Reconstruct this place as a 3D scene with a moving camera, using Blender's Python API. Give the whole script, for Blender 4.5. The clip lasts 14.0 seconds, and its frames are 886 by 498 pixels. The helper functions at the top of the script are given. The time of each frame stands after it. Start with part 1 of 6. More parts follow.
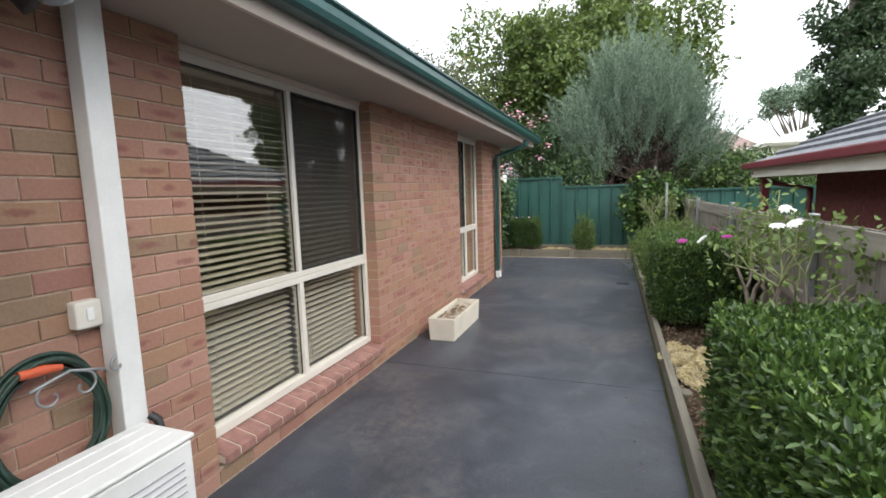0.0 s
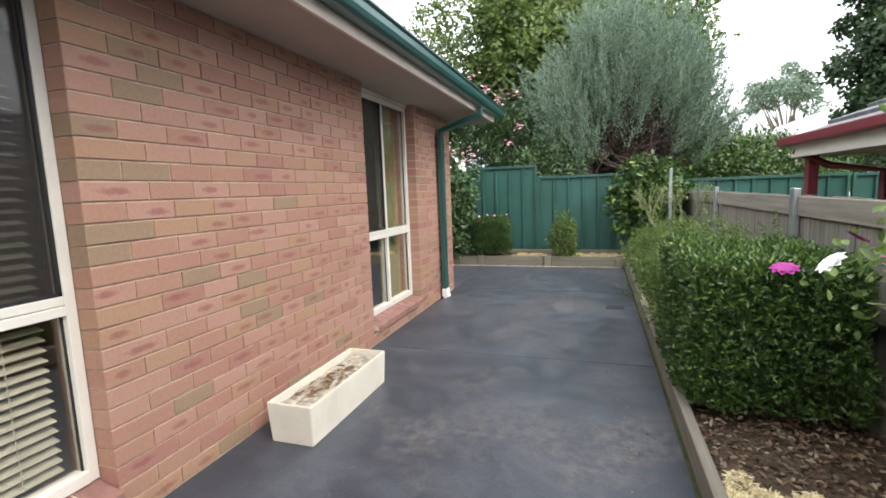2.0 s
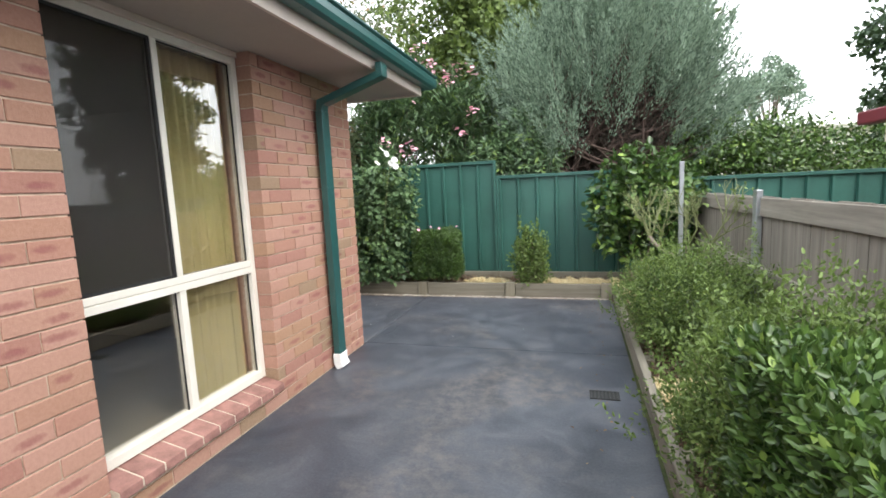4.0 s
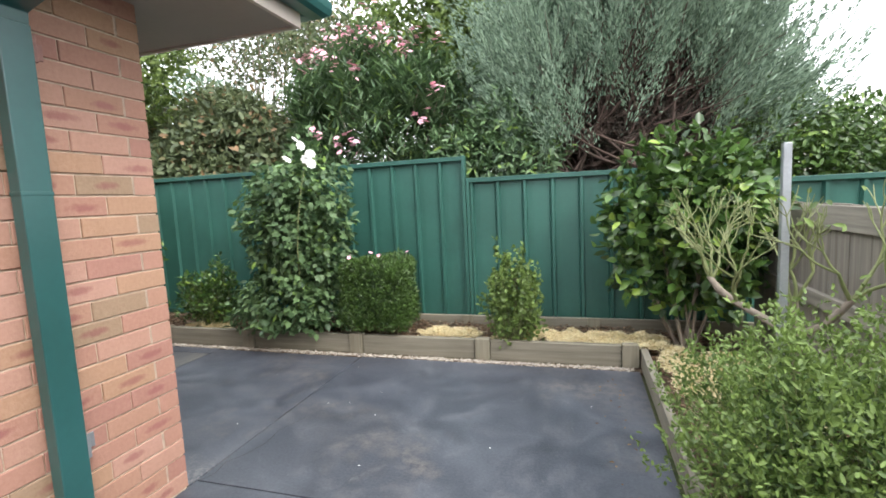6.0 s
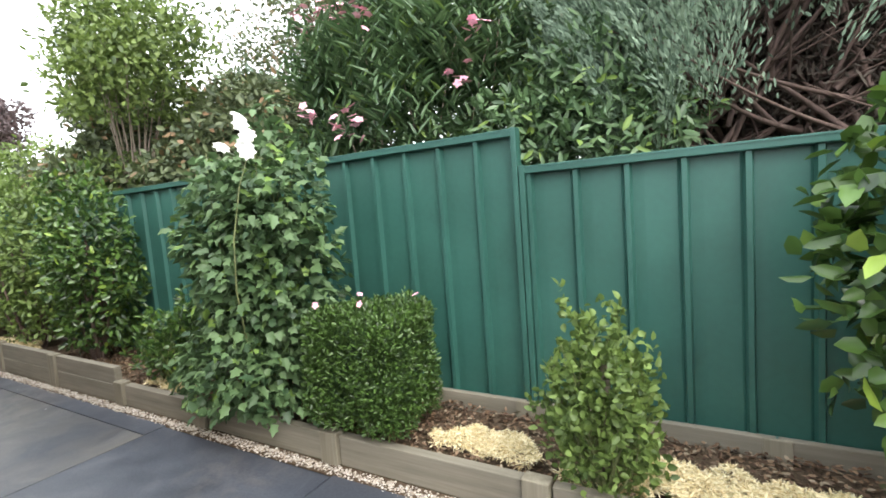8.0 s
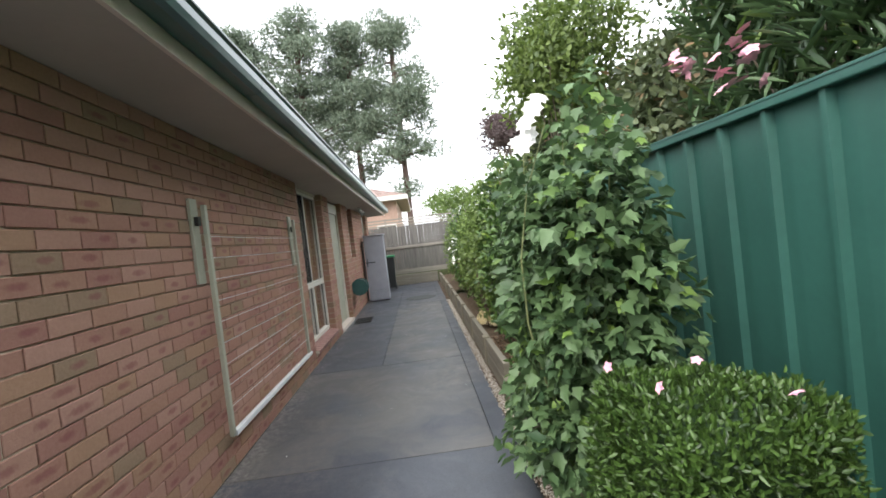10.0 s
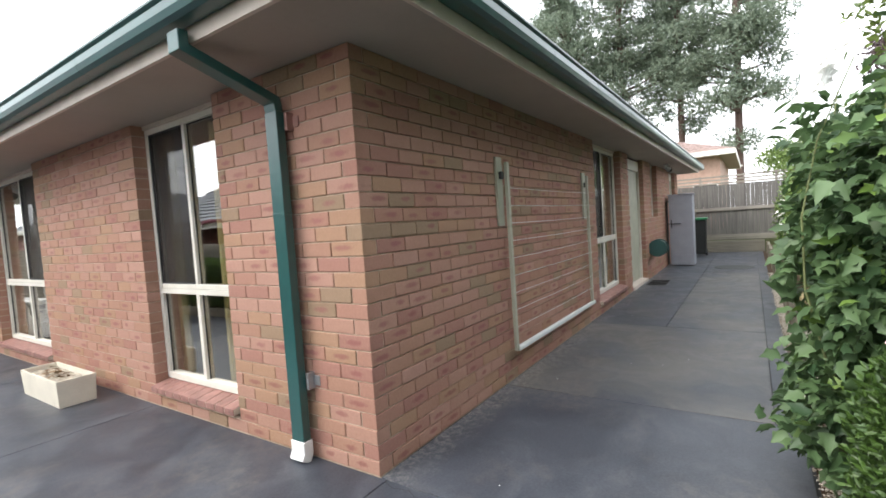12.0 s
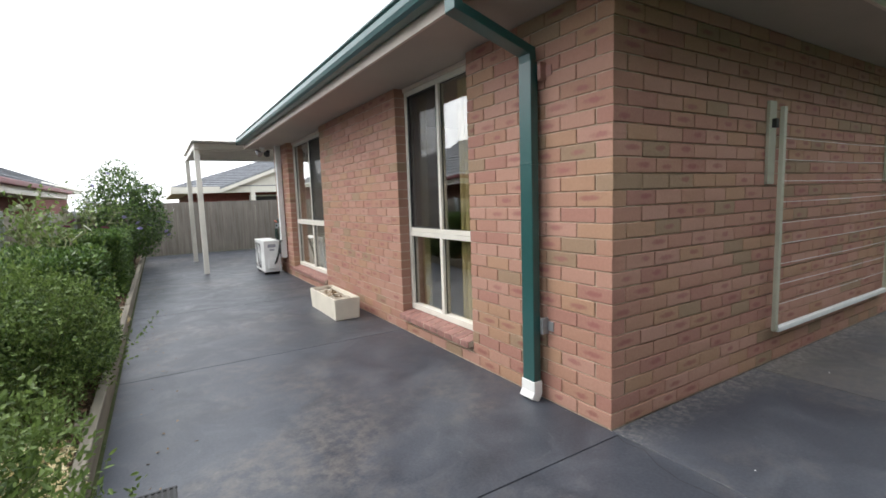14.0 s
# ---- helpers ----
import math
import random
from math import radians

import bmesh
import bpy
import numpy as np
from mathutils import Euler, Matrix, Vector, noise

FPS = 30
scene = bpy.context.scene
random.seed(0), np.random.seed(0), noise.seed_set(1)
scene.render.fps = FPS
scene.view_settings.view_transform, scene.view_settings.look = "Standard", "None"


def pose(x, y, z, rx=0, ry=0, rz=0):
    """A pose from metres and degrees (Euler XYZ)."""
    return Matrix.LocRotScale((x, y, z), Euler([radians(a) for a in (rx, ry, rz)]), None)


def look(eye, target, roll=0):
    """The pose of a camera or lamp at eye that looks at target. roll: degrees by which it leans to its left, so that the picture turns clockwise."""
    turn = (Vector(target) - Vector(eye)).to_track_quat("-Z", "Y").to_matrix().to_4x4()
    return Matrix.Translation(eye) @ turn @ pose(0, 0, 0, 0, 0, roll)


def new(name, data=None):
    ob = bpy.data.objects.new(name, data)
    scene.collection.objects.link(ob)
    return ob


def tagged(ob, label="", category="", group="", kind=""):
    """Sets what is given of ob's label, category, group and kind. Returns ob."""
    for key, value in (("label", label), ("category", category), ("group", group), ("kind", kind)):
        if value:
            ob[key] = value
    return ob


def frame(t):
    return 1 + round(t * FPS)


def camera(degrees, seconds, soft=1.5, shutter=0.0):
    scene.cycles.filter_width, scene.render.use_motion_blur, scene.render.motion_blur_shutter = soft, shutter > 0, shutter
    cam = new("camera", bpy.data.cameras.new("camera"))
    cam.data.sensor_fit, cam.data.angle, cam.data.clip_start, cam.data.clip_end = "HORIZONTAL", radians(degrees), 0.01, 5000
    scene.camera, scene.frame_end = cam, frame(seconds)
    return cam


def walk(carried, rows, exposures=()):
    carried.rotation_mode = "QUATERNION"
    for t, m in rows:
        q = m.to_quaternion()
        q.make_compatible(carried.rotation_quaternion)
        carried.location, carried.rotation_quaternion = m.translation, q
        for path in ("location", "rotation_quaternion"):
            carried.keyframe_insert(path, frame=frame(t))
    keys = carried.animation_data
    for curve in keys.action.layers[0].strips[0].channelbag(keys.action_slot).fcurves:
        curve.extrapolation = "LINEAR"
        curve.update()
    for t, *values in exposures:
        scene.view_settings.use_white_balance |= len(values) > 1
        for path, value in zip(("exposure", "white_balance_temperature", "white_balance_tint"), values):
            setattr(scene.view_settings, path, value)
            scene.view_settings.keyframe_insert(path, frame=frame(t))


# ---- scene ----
cam = camera(87.5, 14.0, 1.7)
PATH = [
    (0, (1.965, -8.468, 1.534), (1.275, -6.607, 1.289), -1.84),
    (0.5, (1.947, -7.880, 1.544), (1.273, -6.013, 1.298), -2.12),
    (1, (1.978, -7.297, 1.523), (1.306, -5.429, 1.279), -2.39),
    (1.5, (1.937, -6.716, 1.437), (1.269, -4.847, 1.192), -2.34),
    (2, (1.917, -6.144, 1.371), (1.286, -4.263, 1.123), -2.10),
    (2.5, (1.949, -5.576, 1.376), (1.352, -3.683, 1.129), -2.37),
    (3, (1.962, -4.985, 1.406), (1.390, -3.085, 1.154), -2.27),
    (3.2, (1.970, -4.746, 1.408), (1.404, -2.845, 1.154), -2.38),
    (5.5, (1.924, -2.261, 1.399), (1.355, -0.358, 1.166), -2.88),
    (6, (1.921, -1.728, 1.379), (1.349, 0.177, 1.166), -2.76),
    (6.5, (1.911, -1.167, 1.377), (1.321, 0.733, 1.171), -2.81),
    (7, (1.918, -0.643, 1.380), (1.319, 1.255, 1.180), -2.98),
    (7.2, (1.903, -0.455, 1.375), (1.287, 1.437, 1.174), -3.02),
    (9.3, (1.528, 1.102, 1.397), (-0.303, 1.903, 1.328), -7.05),
    (9.5, (1.513, 1.200, 1.407), (-0.390, 1.811, 1.351), -7.25),
    (10, (1.483, 1.438, 1.418), (-0.514, 1.545, 1.368), -6.81),
    (10.5, (1.468, 1.573, 1.449), (-0.518, 1.335, 1.408), -6.06),
    (11, (1.573, 1.705, 1.460), (-0.340, 1.122, 1.425), -5.91),
    (11.5, (1.686, 1.766, 1.402), (-0.104, 0.877, 1.334), -4.94),
    (12, (1.796, 1.712, 1.343), (0.137, 0.600, 1.239), -3.87),
    (12.5, (1.858, 1.629, 1.332), (0.369, 0.300, 1.201), -3.55),
    (13, (1.915, 1.581, 1.324), (0.613, 0.071, 1.168), -2.87),
    (13.5, (1.987, 1.559, 1.290), (0.852, -0.078, 1.119), -2.06),
    (14, (1.992, 1.572, 1.277), (0.954, -0.123, 1.061), -1.94),
]
walk(cam, [(t, look(eye, target, roll)) for t, eye, target, roll in PATH],
     exposures=((0, 1.0), (1.5, 1.2), (3, 1.5), (5.5, 1.65), (7.2, 1.95), (9.5, 1.55), (10.5, 1.5), (11.5, 1.5), (12.5, 1.5), (14, 1.15)))

# ---- world, sun, exposure ----
world = bpy.data.worlds.new("world")
scene.world = world
world.use_nodes = True
wn = world.node_tree
sky = wn.nodes.new("ShaderNodeTexSky")
sky.sky_type, sky.sun_disc = "NISHITA", False
sky.sun_elevation, sky.sun_rotation = radians(43), radians(124)
sky.air_density, sky.dust_density = 1.0, 4.0
haze = wn.nodes.new("ShaderNodeMix")
haze.data_type = "RGBA"
haze.inputs[0].default_value = 0.88
haze.inputs[7].default_value = (11.0, 11.4, 11.9, 1)
wn.links.new(sky.outputs[0], haze.inputs[6])
wn.links.new(haze.outputs[2], wn.nodes["Background"].inputs[0])
wn.nodes["Background"].inputs[1].default_value = 0.105
sun_data = bpy.data.lights.new("sun", "SUN")
sun_data.energy, sun_data.angle, sun_data.color = 0.9, radians(25), (1, 0.96, 0.9)
sun = new("sun", sun_data)
sun.matrix_world = look((36, -24, 40), (0, 0, 0))

# ---- materials ----
class Mat:
    """A small node builder."""
    def __init__(self, name, rough=0.7, metal=0.0, spec=0.5):
        self.m = bpy.data.materials.new(name)
        self.m.use_nodes = True
        self.t = self.m.node_tree
        self.b = self.t.nodes["Principled BSDF"]
        self.b.inputs["Roughness"].default_value = rough
        self.b.inputs["Metallic"].default_value = metal
        self.b.inputs["Specular IOR Level"].default_value = spec

    def n(self, kind, **kw):
        nd = self.t.nodes.new(kind)
        for k, v in kw.items():
            nd.inputs[k].default_value = v
        return nd

    def l(self, a, b):
        self.t.links.new(a, b)

    def coord(self, which="Object", scale=(1, 1, 1)):
        tc = self.n("ShaderNodeTexCoord")
        mp = self.n("ShaderNodeMapping", Scale=scale)
        self.l(tc.outputs[which], mp.inputs[0])
        return mp.outputs[0]

    def geo(self, scale=(1, 1, 1)):
        g = self.n("ShaderNodeNewGeometry")
        mp = self.n("ShaderNodeMapping", Scale=scale)
        self.l(g.outputs["Position"], mp.inputs[0])
        return mp.outputs[0]

    def noise(self, vec, scale, detail=4.0, rough=0.55):
        nd = self.n("ShaderNodeTexNoise", Scale=scale, Detail=detail, Roughness=rough)
        self.l(vec, nd.inputs["Vector"])
        return nd.outputs["Fac"]

    def ramp(self, fac, stops):
        nd = self.n("ShaderNodeValToRGB")
        e = nd.color_ramp.elements
        while len(e) < len(stops):
            e.new(0.5)
        for k, (p, c) in zip(e, stops):
            k.position, k.color = p, (*c, 1)
        self.l(fac, nd.inputs[0])
        return nd.outputs[0]

    def mix(self, fac, a, b, mode="MIX"):
        nd = self.n("ShaderNodeMix")
        nd.data_type, nd.blend_type = "RGBA", mode
        for s, v in ((0, fac), (6, a), (7, b)):
            if isinstance(v, (int, float)):
                nd.inputs[s].default_value = v
            elif isinstance(v, tuple):
                nd.inputs[s].default_value = (*v, 1)
            else:
                self.l(v, nd.inputs[s])
        return nd.outputs[2]

    def math(self, op, a, b=0.0):
        nd = self.n("ShaderNodeMath")
        nd.operation = op
        for s, v in ((0, a), (1, b)):
            if isinstance(v, (int, float)):
                nd.inputs[s].default_value = v
            else:
                self.l(v, nd.inputs[s])
        return nd.outputs[0]

    def color(self, c):
        if isinstance(c, tuple):
            self.b.inputs["Base Color"].default_value = (*c, 1)
        else:
            self.l(c, self.b.inputs["Base Color"])
        return self

    def bump(self, h, strength=0.3, dist=0.01):
        nd = self.n("ShaderNodeBump", Strength=strength, Distance=dist)
        self.l(h, nd.inputs["Height"])
        self.l(nd.outputs[0], self.b.inputs["Normal"])
        return self


def rgb(*v):
    return tuple(v)


def simple(name, col, rough=0.6, metal=0.0, var=0.12, scale=6.0, bump=0.1, spec=0.5):
    m = Mat(name, rough, metal, spec)
    v = m.geo()
    f = m.noise(v, scale)
    g = m.noise(v, scale * 14, 3)
    dark = tuple(c * (1 - var * 1.6) for c in col)
    lite = tuple(min(1, c * (1 + var)) for c in col)
    c = m.ramp(f, [(0.3, dark), (0.7, lite)])
    c = m.mix(0.25, c, m.ramp(g, [(0.3, dark), (0.7, lite)]))
    m.color(c).bump(g, bump, 0.004)
    return m.m


def brick_mat(name, joined):
    m = Mat(name, 0.82, 0, 0.25)
    if joined:
        r = m.n("ShaderNodeNewGeometry").outputs["Random Per Island"]
    else:
        r = m.n("ShaderNodeObjectInfo").outputs["Random"]
    base = m.ramp(r, [(0.0, (0.43, 0.220, 0.165)), (0.18, (0.48, 0.270, 0.205)), (0.36, (0.43, 0.235, 0.165)), (0.5, (0.50, 0.285, 0.225)), (0.64, (0.44, 0.265, 0.165)), (0.80, (0.315, 0.230, 0.145)), (0.90, (0.39, 0.185, 0.150))])
    base.node.color_ramp.interpolation = "CONSTANT"
    pos = m.geo()
    big = m.noise(pos, 3.0)
    fine = m.noise(pos, 60.0, 5)
    base = m.mix(0.25, base, m.ramp(fine, [(0.3, (0.26, 0.145, 0.105)), (0.7, (0.52, 0.335, 0.26))]))
    base = m.mix(m.math("MULTIPLY", big, 0.16), base, (0.48, 0.33, 0.25))
    # dark fired flash in the middle of some bricks
    uv = m.n("ShaderNodeTexCoord").outputs["UV"]
    sep = m.n("ShaderNodeSeparateXYZ")
    m.l(uv, sep.inputs[0])
    h1 = m.math("FRACT", m.math("MULTIPLY", r, 37.3))
    h2 = m.math("FRACT", m.math("MULTIPLY", r, 91.7))
    cx = m.math("ADD", sep.outputs[0], m.math("MULTIPLY", m.math("SUBTRACT", h2, 0.5), 0.7))
    dx = m.math("DIVIDE", cx, m.math("ADD", 0.35, m.math("MULTIPLY", m.math("FRACT", m.math("MULTIPLY", r, 17.9)), 0.4)))
    dy = m.math("DIVIDE", m.math("ADD", sep.outputs[1], m.math("MULTIPLY", m.math("SUBTRACT", h2, 0.5), 0.5)), 0.52)
    d = m.math("ADD", m.math("MULTIPLY", dx, dx), m.math("MULTIPLY", dy, dy))
    d = m.math("ADD", d, m.math("MULTIPLY", m.math("SUBTRACT", m.noise(pos, 30.0), 0.5), 1.3))
    inside = m.ramp(d, [(0.15, (1, 1, 1)), (1.25, (0, 0, 0))])
    some = m.math("GREATER_THAN", h1, 0.62)
    base = m.mix(m.math("MULTIPLY", m.math("MULTIPLY", inside, some), 0.62), base, (0.25, 0.085, 0.085))
    base = m.mix(1.0, base, (0.86, 0.84, 0.835), "MULTIPLY")
    m.color(base).bump(m.mix(0.5, fine, m.noise(pos, 180.0, 2)), 0.5, 0.004)
    return m.m


def concrete_mat(name="charcoal_concrete", worn=0.0):
    """Charcoal sealer over concrete: trowel clouds, brownish bald patches, pale scuffs and fine grit."""
    m = Mat(name, 0.5, 0, 0.4)
    v = m.geo()
    warp = m.n("ShaderNodeTexNoise", Scale=1.7, Detail=3.0)
    m.l(v, warp.inputs["Vector"])
    bent = m.n("ShaderNodeVectorMath")
    bent.operation = "MULTIPLY_ADD"
    m.l(warp.outputs["Color"], bent.inputs[0])
    bent.inputs[1].default_value = (0.9, 0.9, 0)
    m.l(v, bent.inputs[2])
    w = bent.outputs[0]
    f1 = m.noise(w, 1.3, 6, 0.62)
    f2 = m.noise(w, 4.2, 7, 0.68)
    f3 = m.noise(v, 70, 4, 0.6)
    c = m.ramp(f1, [(0.36, (0.030, 0.035, 0.049)), (0.5, (0.052, 0.060, 0.080)), (0.64, (0.098, 0.110, 0.134))])
    c = m.mix(0.5, c, m.ramp(f2, [(0.34, (0.020, 0.024, 0.034)), (0.52, (0.054, 0.061, 0.077)), (0.68, (0.135, 0.138, 0.150))]))
    bald = m.math("MULTIPLY", m.ramp(m.noise(w, 0.8, 5, 0.6), [(0.50, (0, 0, 0)), (0.62, (1, 1, 1))]), m.ramp(m.noise(v, 13, 6, 0.7), [(0.40, (0, 0, 0)), (0.62, (0.7, 0.7, 0.7))]))
    c = m.mix(bald, c, (0.165, 0.145, 0.132))
    c = m.mix(m.ramp(m.noise(w, 9, 6, 0.72), [(0.62, (0, 0, 0)), (0.74, (0.45, 0.45, 0.45))]), c, (0.19, 0.19, 0.195))
    c = m.mix(m.ramp(m.noise(v, 1.9, 4, 0.6), [(0.58, (0, 0, 0)), (0.70, (0.55, 0.55, 0.55))]), c, (0.022, 0.025, 0.034))
    c = m.mix(0.25, c, m.ramp(f3, [(0.3, (0.022, 0.024, 0.03)), (0.7, (0.11, 0.115, 0.125))]))
    if worn:
        c = m.mix(m.math("MULTIPLY", m.ramp(m.noise(w, 1.1, 6, 0.65), [(0.38, (0, 0, 0)), (0.6, (1, 1, 1))]), worn), c, (0.165, 0.150, 0.128))
    # lime bloom in the first hand's breadths beside the side wall
    sep = m.n("ShaderNodeSeparateXYZ")
    m.l(v, sep.inputs[0])
    near = m.math("MULTIPLY", m.math("GREATER_THAN", sep.outputs[1], -0.02), m.math("LESS_THAN", sep.outputs[0], 0.0))
    edge = m.ramp(m.math("ADD", sep.outputs[1], m.math("MULTIPLY", m.noise(v, 6, 5, 0.7), 0.5)), [(0.26, (1, 1, 1)), (0.48, (0, 0, 0))])
    spots = m.ramp(m.noise(v, 26, 6, 0.75), [(0.45, (0, 0, 0)), (0.62, (0.75, 0.75, 0.75))])
    c = m.mix(m.math("MULTIPLY", m.math("MULTIPLY", near, edge), spots), c, (0.30, 0.285, 0.265))
    m.color(c)
    ro = m.ramp(f2, [(0.3, (0.30, 0.30, 0.30)), (0.7, (0.56, 0.56, 0.56))])
    m.l(ro, m.b.inputs["Roughness"])
    m.bump(m.mix(0.6, f3, f2), 0.35, 0.004)
    return m.m


def wood_mat(name, dark, lite, along="Z", rough=0.85):
    m = Mat(name, rough, 0, 0.2)
    s = {"X": (1.2, 26, 26), "Y": (26, 1.2, 26), "Z": (26, 26, 1.2)}[along]
    g = m.noise(m.geo(s), 1.0, 6, 0.65)
    f = m.noise(m.geo(), 2.4, 4)
    rnd = m.n("ShaderNodeObjectInfo").outputs["Random"]
    c = m.ramp(g, [(0.3, dark), (0.7, lite)])
    c = m.mix(m.math("MULTIPLY", f, 0.5), c, tuple(x * 0.62 for x in dark))
    c = m.mix(m.math("MULTIPLY", rnd, 0.28), c, tuple(x * 0.8 for x in lite))
    m.color(c).bump(g, 0.5, 0.004)
    return m.m


def leaf_mat(name, dark, lite, rough=0.42, trans=0.3, spec=0.45, odd=None):
    m = Mat(name, rough, 0, spec)
    r = m.n("ShaderNodeNewGeometry").outputs["Random Per Island"]
    stops = [(0.0, dark), (0.75, lite)]
    if odd:
        stops += [(0.93, lite), (0.97, odd)]
    c = m.ramp(r, stops)
    c = m.mix(m.math("MULTIPLY", m.noise(m.geo(), 5.0, 3), 0.6), c, tuple(0.5 * x for x in dark))
    m.color(c)
    tr = m.n("ShaderNodeBsdfTranslucent")
    m.l(m.mix(0.5, c, lite), tr.inputs[0])
    mx = m.n("ShaderNodeMixShader")
    mx.inputs[0].default_value = trans
    m.l(m.b.outputs[0], mx.inputs[1])
    m.l(tr.outputs[0], mx.inputs[2])
    m.l(mx.outputs[0], m.t.nodes["Material Output"].inputs["Surface"])
    return m.m


def soil_mat(name, cols, scale=18):
    m = Mat(name, 0.95, 0, 0.15)
    v = m.geo()
    f = m.noise(v, scale, 8, 0.75)
    g = m.noise(v, scale * 5, 4)
    c = m.ramp(f, [(0.25, cols[0]), (0.5, cols[1]), (0.75, cols[2])])
    c = m.mix(0.35, c, m.ramp(g, [(0.3, cols[0]), (0.7, cols[2])]))
    m.color(c).bump(m.mix(0.5, f, g), 0.9, 0.02)
    return m.m


def chip_mat(name, cols):
    m = Mat(name, 0.85, 0, 0.2)
    r = m.n("ShaderNodeNewGeometry").outputs["Random Per Island"]
    m.color(m.ramp(r, [(i / (len(cols) - 1), c) for i, c in enumerate(cols)]))
    return m.m


def glass_mat(name, tint=(0.95, 0.94, 0.91)):
    m = Mat(name, 0.0, 0, 0.5)
    tr = m.n("ShaderNodeBsdfTransparent")
    tr.inputs[0].default_value = (*tint, 1)
    gl = m.n("ShaderNodeBsdfGlossy")
    gl.inputs["Roughness"].default_value = 0.0
    gl.inputs[0].default_value = (1, 1, 1, 1)
    lw = m.n("ShaderNodeLayerWeight", Blend=0.5)
    fac = m.math("ADD", 0.13, m.math("MULTIPLY", m.math("POWER", lw.outputs["Facing"], 3.0), 0.85))
    wob = m.noise(m.geo(), 2.5, 1)
    bp = m.n("ShaderNodeBump", Strength=0.05, Distance=0.05)
    m.l(wob, bp.inputs["Height"])
    m.l(bp.outputs[0], gl.inputs["Normal"])
    mx = m.n("ShaderNodeMixShader")
    m.l(fac, mx.inputs[0])
    m.l(tr.outputs[0], mx.inputs[1])
    m.l(gl.outputs[0], mx.inputs[2])
    m.l(mx.outputs[0], m.t.nodes["Material Output"].inputs["Surface"])
    return m.m


def screen_mat():
    m = Mat("fly_screen_mesh", 0.7, 0, 0.2)
    m.color((0.05, 0.045, 0.042))
    m.b.inputs["Alpha"].default_value = 0.36
    return m.m


M_BRICK, M_BRICKS = brick_mat("brick_single", False), brick_mat("brick_many", True)
M_SILL = simple("dark_sill_brick", (0.32, 0.165, 0.140), 0.6, var=0.3, scale=12)
M_MORTAR = simple("mortar", (0.52, 0.415, 0.32), 0.95, var=0.2, scale=20, bump=0.4)
M_JOINT = simple("pale_sill_mortar", (0.60, 0.52, 0.42), 0.9, var=0.15, scale=20, bump=0.3)
M_CONC = concrete_mat()
M_CONCW = concrete_mat("worn_concrete", 0.6)
M_CREAM = simple("cream_powder_coat", (0.72, 0.69, 0.62), 0.4, var=0.05)
M_BLACK = simple("black_seal", (0.015, 0.015, 0.016), 0.6)
M_WHITE = simple("white_paint", (0.80, 0.81, 0.80), 0.45, var=0.06, bump=0.15)
# soffit colour lowered to carry the eaves' shade and bounce less onto the walls
M_SOFFIT = simple("shaded_soffit_board", (0.42, 0.365, 0.32), 0.8, var=0.05, scale=2)
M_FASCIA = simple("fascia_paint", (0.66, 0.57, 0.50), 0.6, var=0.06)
M_GUTTER = simple("green_steel", (0.020, 0.085, 0.082), 0.28, 0.0, var=0.12, scale=3, bump=0.04, spec=0.7)
M_GREEN = simple("green_fence_steel", (0.030, 0.104, 0.083), 0.45, 0.0, var=0.14, scale=2.2, bump=0.04)
M_ROOF = simple("roof_tile_brown", (0.22, 0.15, 0.12), 0.8, var=0.2, scale=8)
M_GTILE = simple("grey_roof_tile", (0.20, 0.21, 0.23), 0.75, var=0.25, scale=9)
M_RTILE = simple("terracotta_roof_tile", (0.36, 0.27, 0.245), 0.8, var=0.2, scale=5)
M_RED = simple("dark_red_paint", (0.17, 0.028, 0.038), 0.45, var=0.1)
M_DKBRICK = simple("dark_red_brick", (0.17, 0.045, 0.04), 0.8, var=0.3, scale=14)
M_GLASS = glass_mat("window_glass")
M_SCREEN = screen_mat()
M_BLIND = simple("blind_slat_cream", (0.70, 0.67, 0.56), 0.5, var=0.04)
M_CURTAIN = simple("yellow_curtain", (0.44, 0.38, 0.19), 0.9, var=0.1, scale=3)
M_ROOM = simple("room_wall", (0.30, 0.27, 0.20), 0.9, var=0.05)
M_GREYW = wood_mat("grey_paling", (0.150, 0.132, 0.112), (0.34, 0.31, 0.27), "Z")
M_DARKW = wood_mat("dark_paling", (0.085, 0.080, 0.074), (0.23, 0.215, 0.20), "Z")
M_RAILW = wood_mat("grey_rail", (0.19, 0.17, 0.145), (0.38, 0.35, 0.30), "Y")
M_SLEEPX = wood_mat("sleeper_along_x", (0.16, 0.145, 0.112), (0.31, 0.28, 0.22), "X")
M_SLEEPY = wood_mat("sleeper_along_y", (0.155, 0.14, 0.112), (0.33, 0.30, 0.24), "Y")
M_POSTW = wood_mat("sleeper_end", (0.17, 0.15, 0.11), (0.32, 0.29, 0.22), "Z")
M_BARK = wood_mat("grey_bark", (0.17, 0.14, 0.11), (0.36, 0.30, 0.245), "Z")
M_BARKP = wood_mat("brown_bark", (0.075, 0.05, 0.042), (0.20, 0.14, 0.12), "Z")
M_STEM = simple("green_stem", (0.20, 0.225, 0.095), 0.6, var=0.2, scale=20)
M_SOIL = soil_mat("garden_soil", [(0.035, 0.022, 0.015), (0.085, 0.058, 0.038), (0.20, 0.15, 0.10)])
M_GRASS = soil_mat("rough_grass", [(0.035, 0.055, 0.02), (0.075, 0.095, 0.04), (0.16, 0.15, 0.08)], 4)
M_MULCH = soil_mat("straw_mulch", [(0.30, 0.22, 0.09), (0.62, 0.48, 0.21), (0.82, 0.70, 0.38)], 30)
